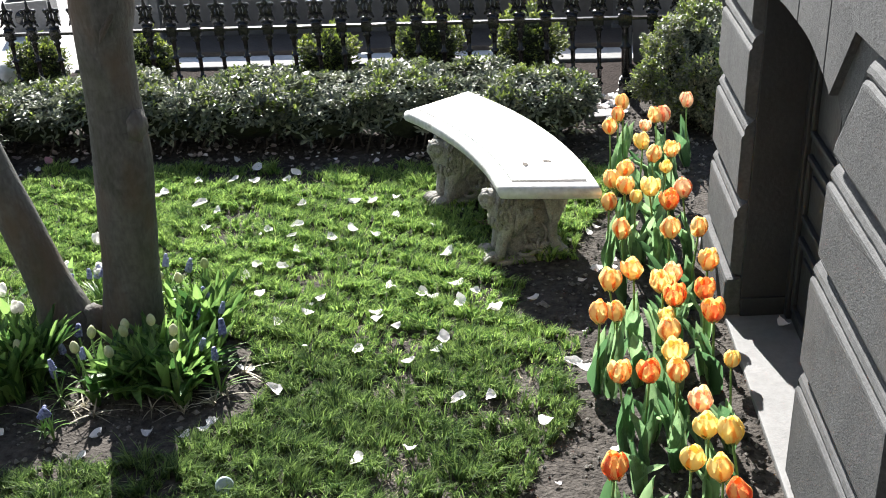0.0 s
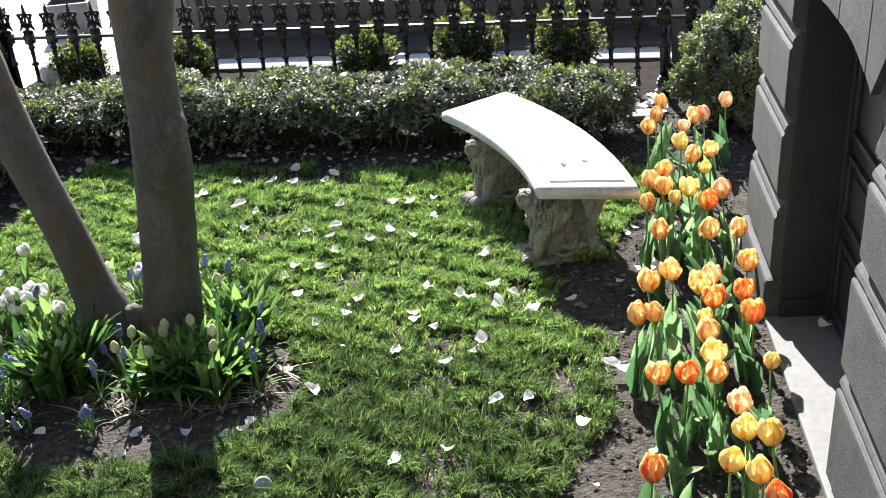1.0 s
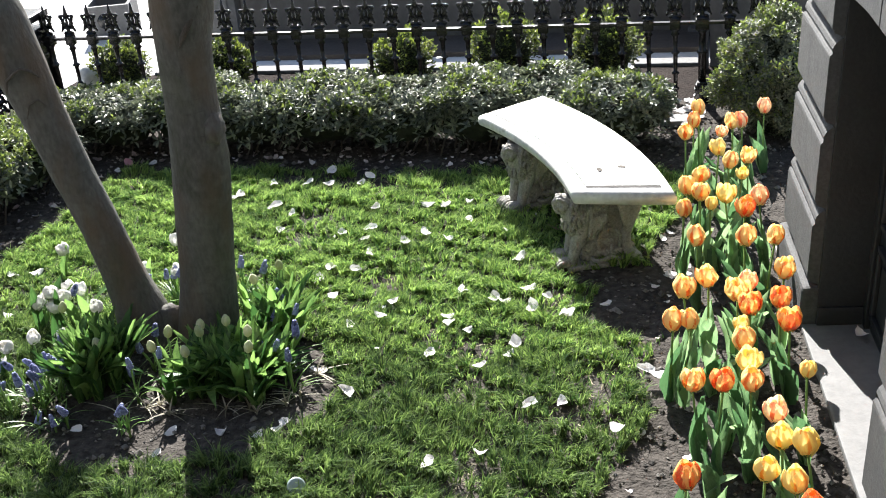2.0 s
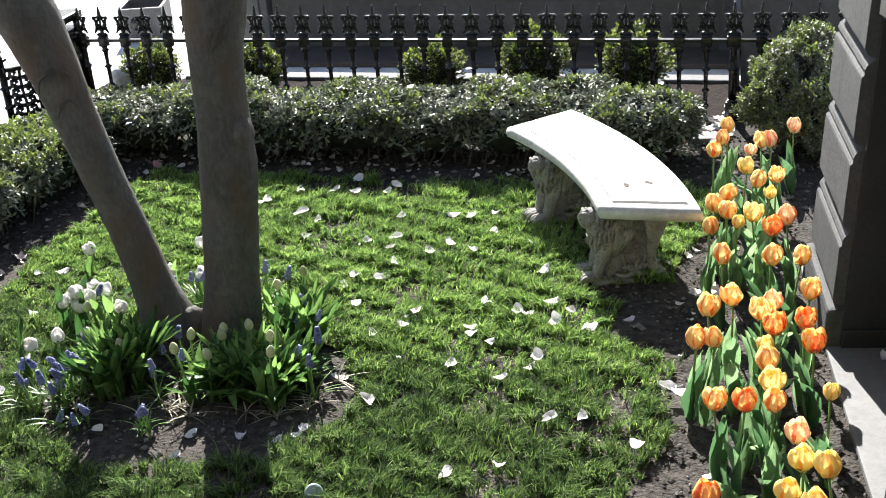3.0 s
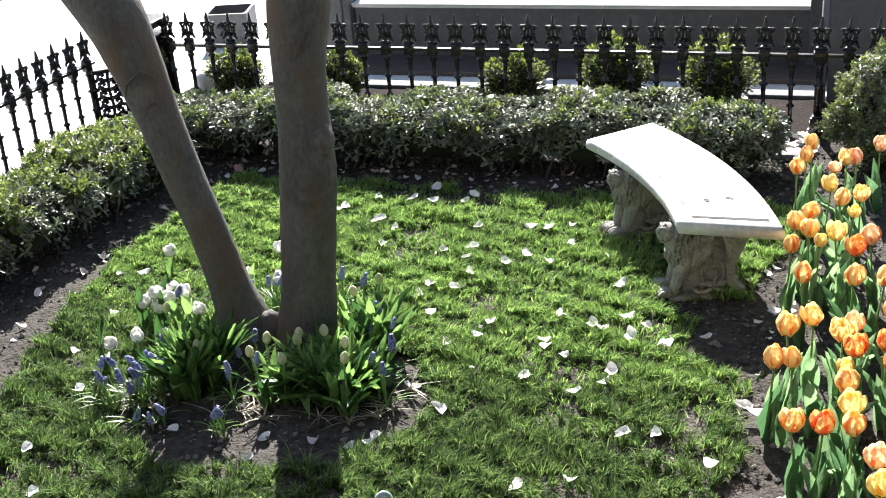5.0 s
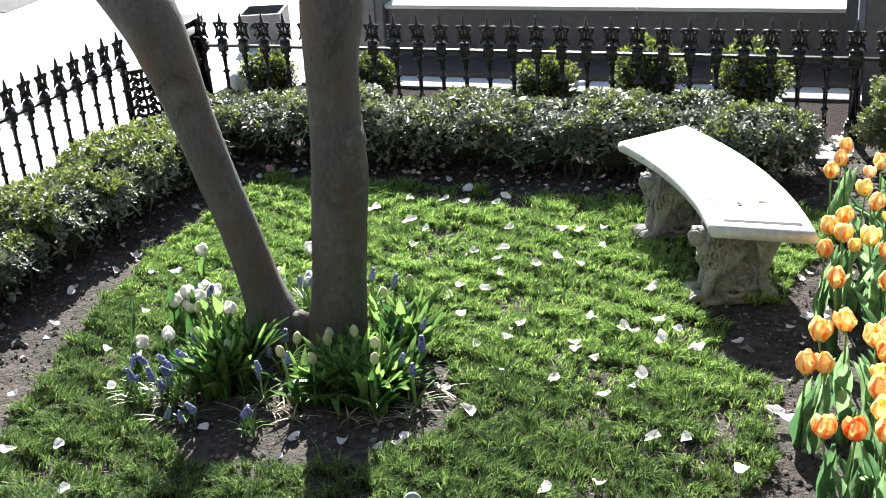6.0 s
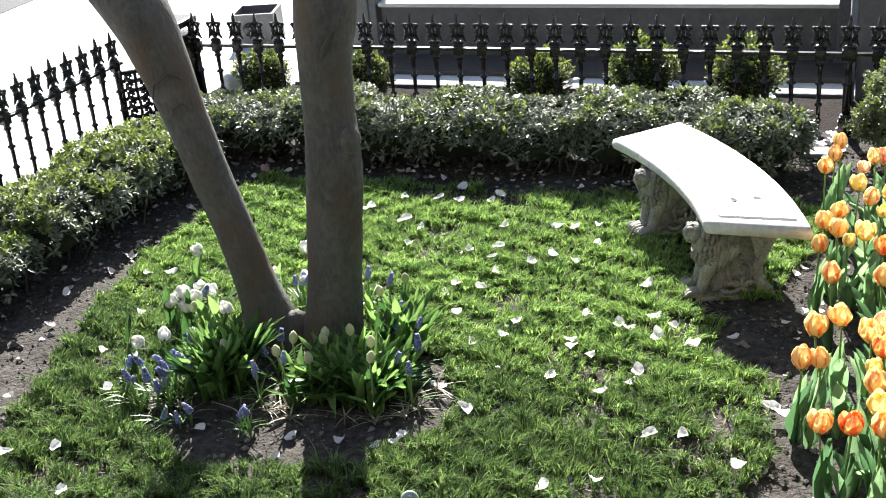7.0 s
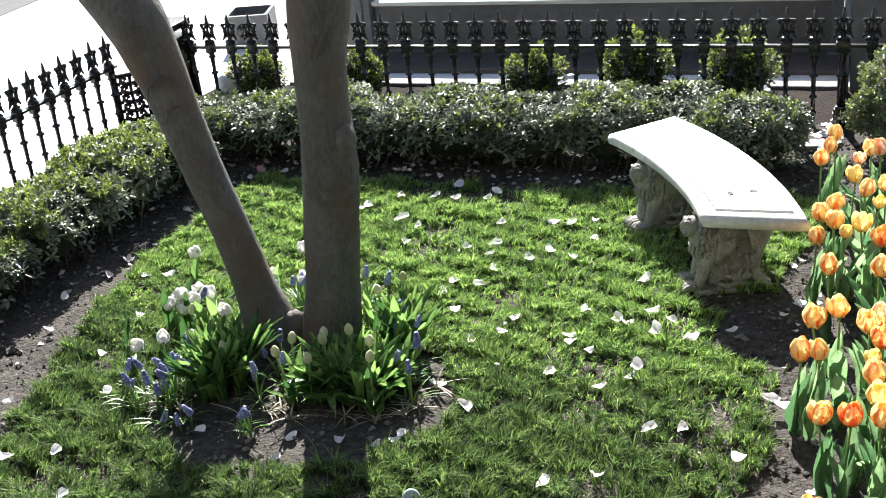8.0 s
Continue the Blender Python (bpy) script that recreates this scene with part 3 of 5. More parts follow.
# door: stiles and rails with sunk panels and their mouldings
bm = bmesh.new()
box(bm, OPEN_NEAR - 0.05, OPEN_FAR + 0.05, -0.29, -0.225, 0.0, 1.62)
door = on_wall(setting("door_1", bm, M_DOOR, "dark painted panelled door deep in the doorway", "door"))
bm = bmesh.new()
box(bm, -0.43, OPEN_FAR - 0.026, -0.228, -0.200, 0.026, 1.50, 0.006)
part("door_frame", bm, M_DOOR, door, smooth=False)
for z0, z1 in ((0.10, 0.46), (0.54, 0.84), (0.92, 1.42)):
    for x0, x1 in ((-0.92, -0.47), (-1.50, -1.02)):
        bm = bmesh.new()
        for a, b, c, d in ((x0, x1, z0, z0 + 0.028), (x0, x1, z1 - 0.028, z1), (x0, x0 + 0.028, z0 + 0.028, z1 - 0.028), (x1 - 0.028, x1, z0 + 0.028, z1 - 0.028)):
            box(bm, a, b, -0.23, -0.203, c, d, 0.008)
        box(bm, x0 + 0.07, x1 - 0.07, -0.23, -0.214, z0 + 0.07, z1 - 0.07, 0.006)
        part("panel", bm, M_DOOR, door, smooth=False)
for ob in (wall, *wall.children, door, *door.children):
    ob.data.transform(BATTER)
bm = bmesh.new()
box(bm, -3.6, 0.55, -0.5, 0.058, -0.06, 0.025, 0.010)
on_wall(setting("door_sill", bm, M_SILL, "pale worn stone slab along the foot of the doorway", "sill"))

# the house front behind the camera
bm = bmesh.new()
box(bm, -9, 6, -1.2, -0.8, -0.05, 9)
setting("wall_house", bm, M_STONE, "grey stone house front", "wall")


# ---------------------------------------------------------------- yard beyond the fence
bm = bmesh.new()
box(bm, -4.12, -0.30, 9.9, 10.2, -0.08, 0.386)
far_wall = setting("wall_far", bm, M_WALLFAR, "low dark stone wall with a pale coping", "wall")
for x0, x1 in ((-4.14, -1.95), (-1.945, -0.31)):
    bm = bmesh.new()
    box(bm, x0, x1, 9.888, 10.9, 0.389, 0.404, 0.004)
    box(bm, x0, x1, 9.87, 10.9, 0.407, 0.428, 0.008)
    part("coping_stone", bm, M_PAVE, far_wall, smooth=False)
# dark slab added to deepen the far wall's shadow on the pavement
bm = bmesh.new()
box(bm, -4.14, -0.19, 9.42, 9.895, -0.08, -0.02, 0.008)
setting("step_far", bm, M_SHADOW_SLAB, "low dark slab added where the far wall's shadow falls", "step")
bm = bmesh.new()
sheet(bm, -5.25, 1.4, FENCE_Y + 0.10, 9.04, 60, 10, lambda x, y: -0.045 + 0.010 * noise.noise(Vector((x * 6, y * 6, 2))))
setting("soil_bed_far", bm, M_MULCH, "dark brown mulch strip behind the iron fence", "soil", smooth=True)
bm = bmesh.new()
box(bm, -4.6, -0.18, 9.03, 9.17, -0.08, -0.02, 0.012)
setting("kerb", bm, M_PIER, "low grey stone kerb behind the fence", "kerb")


def gate_pier(x0, x1, y, top, label):
    ob = thing("stone_pier", label, "pier", "piers of the far wall")
    bm = bmesh.new()
    box(bm, x0, x1, y, y + 0.3, -0.07, top, 0.012)
    part("shaft", bm, M_PIER, ob, smooth=False)
    bm = bmesh.new()
    box(bm, x0 + 0.07, x1 - 0.07, y - 0.014, y + 0.02, 0.02, top - 0.12, 0.008)
    part("raised_panel", bm, M_PIER, ob, smooth=False)
    bm = bmesh.new()
    box(bm, x0 - 0.02, x1 + 0.02, y - 0.03, y + 0.32, -0.07, 0.0, 0.012)
    part("base", bm, M_PIER, ob, smooth=False)


gate_pier(-4.44, -4.15, 9.85, 0.95, "square grey stone pier ending the low wall")
gate_pier(-0.34, -0.10, 9.84, 0.95, "square grey stone pier beside the dark entrance wall")
bm = bmesh.new()
box(bm, -0.17, 2.2, 9.00, 10.3, -0.08, 1.1)
setting("wall_entrance", bm, M_WALLFAR, "dark shaded stone wall beyond the fence", "wall")
pipe = thing("drain_pipe", "pale grey drain pipe on the stone pier", "pipe", at=(-0.205, 8.97, 0))
bm = bmesh.new()
lathe(bm, [(0.026, -0.06), (0.026, 0.33), (0.034, 0.335), (0.034, 0.36), (0.024, 0.365), (0.024, 0.95)], 14)
part("tube", bm, M_SILL, pipe)

planter = thing("planter_box", "square grey metal planter box standing open on the pavement", "planter", at=(-5.57, 10.35, -0.06), turn=14)
for x0, x1, y0, y1 in ((-0.2, 0.2, -0.2, -0.175), (-0.2, 0.2, 0.175, 0.2), (-0.2, -0.175, -0.175, 0.175), (0.175, 0.2, -0.175, 0.175)):
    bm = bmesh.new()
    box(bm, x0, x1, y0, y1, 0.0, 0.31, 0.004)
    part("side", bm, M_ZINC, planter, smooth=False)
bm = bmesh.new()
box(bm, -0.174, 0.174, -0.174, 0.174, 0.0, 0.22)
part("filling", bm, M_SOIL, planter, "dark soil", smooth=False)
bm = bmesh.new()
bmesh.ops.create_cone(bm, cap_ends=True, segments=24, radius1=0.07, radius2=0.065, depth=0.012, matrix=pose(-0.03, -0.206, 0.17, 90, 0, 0))
part("round_cover", bm, M_IRON, planter, "round black cover")

bm = bmesh.new()
blob(bm, (0, 0, 0.04), (0.11, 0.10, 0.17), 3, 0.15, 2.5, 4)
stone = tagged(new("boulder", mesh_of("boulder", bm, M_BENCH)), "pale rounded stone standing behind the fence", "stone")
stone.location = (-5.02, 8.75, -0.06)
slab = bmesh.new()
box(slab, -0.10, 0.12, -0.07, 0.07, 0, 0.03, 0.008)
slab = tagged(new("edging_stone", mesh_of("edging_stone", slab, M_SILL, False)), "flat pale stone lying on the soil by the fence", "stone")
slab.matrix_world = pose(-0.36, 7.74, 0.0, 0, 0, 8)


# ---------------------------------------------------------------- bench
CX, CY = -3.30, 4.73
bench = thing("garden_bench", "curved white cast-stone garden bench with lion legs on the lawn", "bench", at=(CX, CY, 0))


def arc_slab(bm, r0, r1, a0, a1, z0, z1, n=28, e=0.016, skew=(1.35, 0.0)):
    """An arc-shaped slab with a rounded edge."""
    h = (z1 - z0) / 2
    mz = (z0 + z1) / 2
    ring = [(r0 - e * s + e, mz + h * c) for s, c in [(math.sin(math.pi * k / 6), -math.cos(math.pi * k / 6)) for k in range(7)]]
    ring += [(r1 + e * s - e, mz + h * c) for s, c in [(math.sin(math.pi * k / 6), math.cos(math.pi * k / 6)) for k in range(7)]]
    rows = []
    for i in range(n + 1):
        turn = [radians(a0 + (a1 - a0) * i / n + (skew[0] + (skew[1] - skew[0]) * i / n) * (2.90 - r) / 0.23) for r, z in ring]
        rows.append([bm.verts.new((r * math.cos(a), r * math.sin(a), z)) for a, (r, z) in zip(turn, ring)])
    for p, q in zip(rows, rows[1:]):
        for k in range(len(ring)):
            bm.faces.new((p[k], p[(k + 1) % len(ring)], q[(k + 1) % len(ring)], q[k]))
    bm.faces.new(rows[0])
    bm.faces.new(rows[-1][::-1])
    bmesh.ops.recalc_face_normals(bm, faces=bm.faces)


bm = bmesh.new()
arc_slab(bm, 2.67, 3.152, 16.3, 45.4, 0.402, 0.460)
seat = part("seat", bm, M_BENCH, bench)
bm = bmesh.new()
arc_slab(bm, 2.7475, 2.7525, 18.3, 44.7, 0.456, 0.4615, 40, 0.0005)
part("groove", bm, M_GROOVE, seat, "dark cut groove", smooth=False)
bm = bmesh.new()
arc_slab(bm, 2.750, 3.100, 17.72, 18.28, 0.456, 0.4615, 2, 0.0005, (1.35, 1.35))
part("groove", bm, M_GROOVE, seat, "dark cut groove", smooth=False)


def lion_leg():
    """One carved leg: plinth, winged lion with paws, chest, mane and head, and a beaded recess. Local x runs front to back."""
    bm = bmesh.new()
    box(bm, -0.20, 0.19, -0.088, 0.088, 0.0, 0.030, 0.010)
    box(bm, -0.12, 0.20, -0.078, 0.078, 0.372, 0.402, 0.010)
    # core that narrows at the waist
    for z0, z1, a, b, w in ((0.02, 0.14, -0.12, 0.12, 0.034), (0.10, 0.30, -0.10, 0.105, 0.024), (0.26, 0.39, -0.11, 0.17, 0.036)):
        box(bm, a, b, -w, w, z0, z1, 0.02)
    for s in (-1, 1):
        # fore leg and paw with toes
        tube(bm, [(-0.175, s * 0.046, 0.02), (-0.165, s * 0.046, 0.07), (-0.145, s * 0.050, 0.14), (-0.120, s * 0.054, 0.22), (-0.10, s * 0.05, 0.29)], [0.032, 0.028, 0.034, 0.046, 0.04], 14)
        blob(bm, (-0.205, s * 0.048, 0.046), (0.046, 0.040, 0.028), 2, 0.12, 5, s)
        for k in range(4):
            y = s * 0.048 + (k - 1.5) * 0.021
            tube(bm, [(-0.205, y, 0.060), (-0.235, y, 0.056), (-0.252, y, 0.042), (-0.254, y, 0.030)], [0.009, 0.012, 0.011, 0.006], 8)
        # haunch that swells up to the back of the seat
        tube(bm, [(0.140, s * 0.052, 0.02), (0.110, s * 0.056, 0.09), (0.108, s * 0.058, 0.17), (0.130, s * 0.060, 0.26), (0.165, s * 0.058, 0.34), (0.185, s * 0.052, 0.39)], [0.036, 0.026, 0.026, 0.036, 0.038, 0.024], 12)
        blob(bm, (0.135, s * 0.062, 0.040), (0.052, 0.030, 0.022), 2, 0.15, 5, s)
        # fore wing: overlapping feathers that hang from the shoulder
        for k in range(6):
            t = k / 5
            top = Vector((-0.072 + 0.078 * t, s * 0.066, 0.372))
            tip = Vector((-0.094 + 0.058 * t, s * 0.084, 0.165 + 0.035 * t + 0.012 * (k % 2)))
            mid = (top + tip) / 2 + Vector((0.012, s * 0.014, 0))
            tube(bm, [top, (top + mid) / 2 + Vector((0, s * 0.006, 0)), mid, (mid + tip) / 2, tip], [0.010, 0.016, 0.018, 0.015, 0.004], 8)
        tube(bm, [(-0.065, s * 0.072, 0.375), (-0.098, s * 0.084, 0.30), (-0.100, s * 0.084, 0.22), (-0.088, s * 0.076, 0.17)], [0.010, 0.013, 0.011, 0.004], 8)
        # hind leaf that fans to the back
        for k in range(6):
            t = k / 5
            top = Vector((0.060 + 0.072 * t, s * 0.062, 0.375))
            tip = Vector((0.100 + 0.078 * t, s * 0.076, 0.205 + 0.125 * t))
            mid = (top + tip) / 2 + Vector((0.010, s * 0.016, 0))
            tube(bm, [top, mid, (mid + tip) / 2, tip], [0.010, 0.017, 0.015, 0.004], 8)
        # beads and a rosette in the recess between them
        for k in range(5):
            blob(bm, (0.026 + 0.004 * k, s * 0.050, 0.225 - 0.030 * k), (0.012, 0.014, 0.013), 1)
        for k in range(-2, 3):
            tube(bm, [(0.030, s * 0.052, 0.045), (0.030 + 0.022 * k, s * 0.062, 0.080), (0.030 + 0.036 * k, s * 0.058, 0.110 - 0.012 * abs(k))], [0.010, 0.014, 0.004], 8)
        for d in (-1, 1):
            tube(bm, [(0.020, s * 0.070, 0.052), (0.020 + d * 0.040, s * 0.078, 0.040), (0.020 + d * 0.078, s * 0.078, 0.044), (0.020 + d * 0.098, s * 0.074, 0.062), (0.020 + d * 0.086, s * 0.070, 0.070)], [0.014, 0.013, 0.011, 0.009, 0.006], 8)
            tube(bm, [(0.022 + d * 0.018, s * 0.040, 0.060), (0.022 + d * 0.050, s * 0.050, 0.095), (0.022 + d * 0.062, s * 0.052, 0.145), (0.022 + d * 0.040, s * 0.044, 0.190)], [0.008, 0.011, 0.011, 0.004], 8)
    # mane: a full ruff of curled locks round the face and down the chest
    blob(bm, (-0.140, 0, 0.300), (0.066, 0.082, 0.092), 3, 0.15, 6, 2)
    blob(bm, (-0.125, 0, 0.225), (0.050, 0.066, 0.075), 3, 0.15, 6, 3)
    mr = random.Random(8)
    for row, (top_z, drop, r) in enumerate(((0.396, 0.095, 0.092), (0.335, 0.090, 0.096), (0.280, 0.085, 0.082))):
        for k in range(13):
            a = radians(-125 + 250 * (k + 0.5 * (row % 2)) / 12.5 + mr.uniform(-4, 4))
            z, wave = top_z + mr.uniform(-0.006, 0.006), mr.uniform(0.004, 0.010) * (1 if k % 2 else -1)
            if abs(a) < radians((62, 40, 0)[row]):
                continue
            x, y = -0.136 - r * math.cos(a) * 0.70, r * math.sin(a)
            tube(bm, [(x + 0.016, y * 0.86, z), (x - 0.002, y + wave, z - 0.25 * drop), (x - 0.006, y * 1.03 - wave, z - 0.55 * drop), (x - 0.002, y * 1.02 + wave, z - 0.80 * drop), (x + 0.010, y * 0.97, z - drop)], [0.007, 0.0125, 0.0135, 0.0115, 0.004], 8)
    # head: broad skull, straight nose bridge, short square muzzle, jaw and brow
    blob(bm, (-0.192, 0, 0.350), (0.044, 0.052, 0.052), 3, 0.05, 5, 5)
    tube(bm, [(-0.196, 0, 0.392), (-0.222, 0, 0.372), (-0.238, 0, 0.352)], [0.022, 0.021, 0.020], 10)
    blob(bm, (-0.226, 0, 0.336), (0.022, 0.032, 0.021), 3, 0.05, 5, 7)
    blob(bm, (-0.243, 0, 0.350), (0.009, 0.017, 0.009), 2)
    blob(bm, (-0.216, 0, 0.312), (0.022, 0.026, 0.014), 2)
    for s in (-1, 1):
        tube(bm, [(-0.228, s * 0.012, 0.382), (-0.218, s * 0.030, 0.386), (-0.196, s * 0.046, 0.374)], [0.007, 0.010, 0.007], 8)
        blob(bm, (-0.206, s * 0.038, 0.342), (0.020, 0.016, 0.020), 2)
        blob(bm, (-0.160, s * 0.062, 0.388), (0.013, 0.016, 0.017), 2)
    return mesh_of("leg", bm, M_BENCH_LEG)


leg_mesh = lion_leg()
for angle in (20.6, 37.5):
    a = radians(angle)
    part("leg", leg_mesh, None, bench, "darker carved stone lion leg", m=Matrix.Translation((2.845 * math.cos(a), 2.845 * math.sin(a), 0)) @ Matrix.Rotation(a, 4, "Z"))


# ---------------------------------------------------------------- hedges
def hedge(name, label, x0, x1, y0, y1, top, shoots, seed, sunlit=0.0, cells=(9, 2), lean=0.0):
    """A loosely clipped hedge: a row of grown-together mounds with leaf whorls at the shoot tips."""
    r = np.random.default_rng(seed)
    ob = thing(name, label, "hedge")
    mounds = []
    for i in range(cells[0]):
        for j in range(cells[1]):
            wx, wy = (x1 - x0) / cells[0], (y1 - y0) / cells[1]
            rx, ry = wx * r.uniform(0.66, 0.80), wy * r.uniform(0.66, 0.80)
            cx = min(max(x0 + (i + 0.5) * wx + r.normal(0, 0.05), x0 + rx), x1 - rx)
            cy = min(max(y0 + (j + 0.5) * wy + r.normal(0, 0.03), y0 + ry), y1 - ry)
            cx -= lean * max(6.5 - cy, 0)                     # drawing away with the fence behind it
            h = top * r.uniform(0.80, 1.14)
            mounds.append((np.array([cx, cy, h * 0.57]), np.array([rx, ry, h * 0.455])))
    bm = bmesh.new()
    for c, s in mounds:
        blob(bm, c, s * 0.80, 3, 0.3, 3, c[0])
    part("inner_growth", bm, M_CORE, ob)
    places, axes, lumps = [], [], []
    for k, (c, s) in enumerate(mounds):
        n = shoots // len(mounds)
        d = r.normal(0, 1, (n, 3))
        d /= np.linalg.norm(d, axis=1)[:, None]
        d[:, 2] = np.where(d[:, 2] < -0.35, -d[:, 2], d[:, 2])
        box_d = np.sign(d) * np.abs(d) ** 0.72                # squarer than an ellipsoid
        lump = np.array([noise.noise(Vector(c + q * s) * 4.2) + 0.6 * noise.noise(Vector(c + q * s) * 10) for q in d])
        p = c + box_d * s * (1 + 0.27 * lump - 0.10 * r.uniform(size=n))[:, None]
        inside = np.zeros(n, bool)
        for m, (c2, s2) in enumerate(mounds):
            if m != k:
                inside |= (((p - c2) / s2) ** 2).sum(1) < 0.80
        keep = ~inside & (p[:, 2] > 0.06) & ((p[:, 2] > 0.24) | (r.uniform(size=n) < 0.16)) & (lump > -0.50)
        places.append(p[keep])
        axes.append((d / s * s.mean() * 0.55 + np.array([0, 0, 0.55]) + r.normal(0, 0.30, (n, 3)))[keep])
        lumps.append(lump[keep])
    p, ax, lump = np.concatenate(places), np.concatenate(axes), np.concatenate(lumps)
    # high shoots that face up take the sunlit leaf colour
    lit_tops = (ax[:, 2] > 0.75) & (lump > 0.12 - sunlit) & (r.uniform(size=len(p)) < 0.30 + sunlit) & (p[:, 2] > top * 0.75)
    part("foliage", rosettes("foliage", p[~lit_tops], ax[~lit_tops], M_HEDGE, 0.052, 0.0155, r), None, ob)["kind"] = "stuff"
    part("new_growth", rosettes("new_growth", p[lit_tops] + np.array([0, 0, 0.012]), ax[lit_tops], M_SUNLIT_LEAF, 0.038, 0.0135, r, 7, 0.75), None, ob, "leaves tinted yellow-green as if sunlit")["kind"] = "stuff"
    bm = bmesh.new()
    for k in range(int((x1 - x0) * (y1 - y0) * 40)):
        a = Vector((r.uniform(x0 + 0.1, x1 - 0.1), r.uniform(y0 + 0.1, y1 - 0.1), 0))
        a.x -= lean * max(6.5 - a.y, 0)
        b = a + Vector((r.uniform(-0.15, 0.15), r.uniform(-0.15, 0.15), top * 0.8))
        tube(bm, [a, (a + b) / 2 + Vector((0.03, 0.02, 0)), b], [0.007, 0.005, 0.002], 4)
    part("brushwood", bm, M_TWIG, ob, "bare brown twigs")["kind"] = "stuff"
    return ob


hedge("hedge", "loosely clipped glossy evergreen hedge along the back of the lawn", -4.75, -0.35, 7.02, 7.76, 0.372, 14000, 1, 0.02, (9, 2))
hedge("hedge", "evergreen hedge with yellow-green sunlit tops beside the iron fence", -4.86, -4.08, 3.4, 7.0, 0.40, 12500, 2, 0.40, (2, 8), 0.12)


def shrub(name, label, at, size, count, material, leaf, seed, group="", rough=0.22, sunlit=False, tips=False):
    r = np.random.default_rng(seed)
    ob = thing(name, label, "shrub", group, at=at)
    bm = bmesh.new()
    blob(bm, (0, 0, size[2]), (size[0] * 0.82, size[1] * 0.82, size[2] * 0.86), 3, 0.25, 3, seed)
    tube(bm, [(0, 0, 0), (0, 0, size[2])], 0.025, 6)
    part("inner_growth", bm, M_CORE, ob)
    d = r.normal(0, 1, (count, 3))
    d /= np.linalg.norm(d, axis=1)[:, None]
    lump = np.array([noise.noise(Vector(a) * 2.6 + Vector((seed, 0, 0))) + 0.5 * noise.noise(Vector(a) * 7) for a in d])
    p = d * np.array(size) * (1 + rough * lump - 0.16 * r.uniform(size=count) ** 2)[:, None] + np.array([0, 0, size[2]])
    keep = p[:, 2] > 0.02
    if sunlit:
        part("foliage", rosettes("foliage", p[keep][::5], (d + np.array([0, 0, 0.5]) + r.normal(0, 0.25, d.shape))[keep][::5], material, leaf, leaf * 0.40, r), None, ob)["kind"] = "stuff"
    else:
        part("foliage", leaf_cloud("foliage", p[keep], (d + np.array([0, 0, 0.4]))[keep], material, leaf, leaf * 0.45, r, 0.6), None, ob)["kind"] = "stuff"
    if tips:
        # brighter leaves higher up, the lit tops put into the colour
        tip = keep & (d[:, 2] > -0.1) & (lump > 0.0) & (r.uniform(size=count) < 0.6)
        part("new_growth", leaf_cloud("new_growth", p[tip] + d[tip] * 0.016, (d + np.array([0, 0, 0.7]))[tip], M_TIPS, leaf, leaf * 0.45, r, 0.5), None, ob, "bright yellow-green tips")["kind"] = "stuff"
    if sunlit:
        # more of the sunlit colour on the bush's left side
        tip = keep & (lump > 0.14 - 0.30 * (d[:, 0] < -0.1)) & (d[:, 2] > -0.35) & (r.uniform(size=count) < 0.5)
        part("new_growth", leaf_cloud("new_growth", p[tip] + d[tip] * 0.012, (d + np.array([0, 0, 0.6]))[tip], M_SUNLIT_LEAF, leaf, leaf * 0.42, r, 0.6), None, ob, "leaves tinted yellow-green as if sunlit")["kind"] = "stuff"
    return ob


shrub("shrub", "tall rounded evergreen bush at the corner of the doorway wall", (0.30, 7.60, 0), (0.36, 0.36, 0.355), 26000, M_HEDGE, 0.027, 11, rough=0.40, sunlit=True)
for k, (x, w, h) in enumerate(((-2.38, 0.21, 0.20), (-1.62, 0.23, 0.26), (-0.90, 0.23, 0.26), (-4.65, 0.19, 0.20), (-3.78, 0.19, 0.20))):
    shrub("topiary", "small rounded yellow-green bush behind the iron fence", (x, 8.6, -0.04), (w, w, h), 3500, M_TOPIARY, 0.027, 20 + k, "bushes behind the fence", rough=0.34, tips=True)


# ---------------------------------------------------------------- fence
PITCH, TIP = 0.1747, 0.782


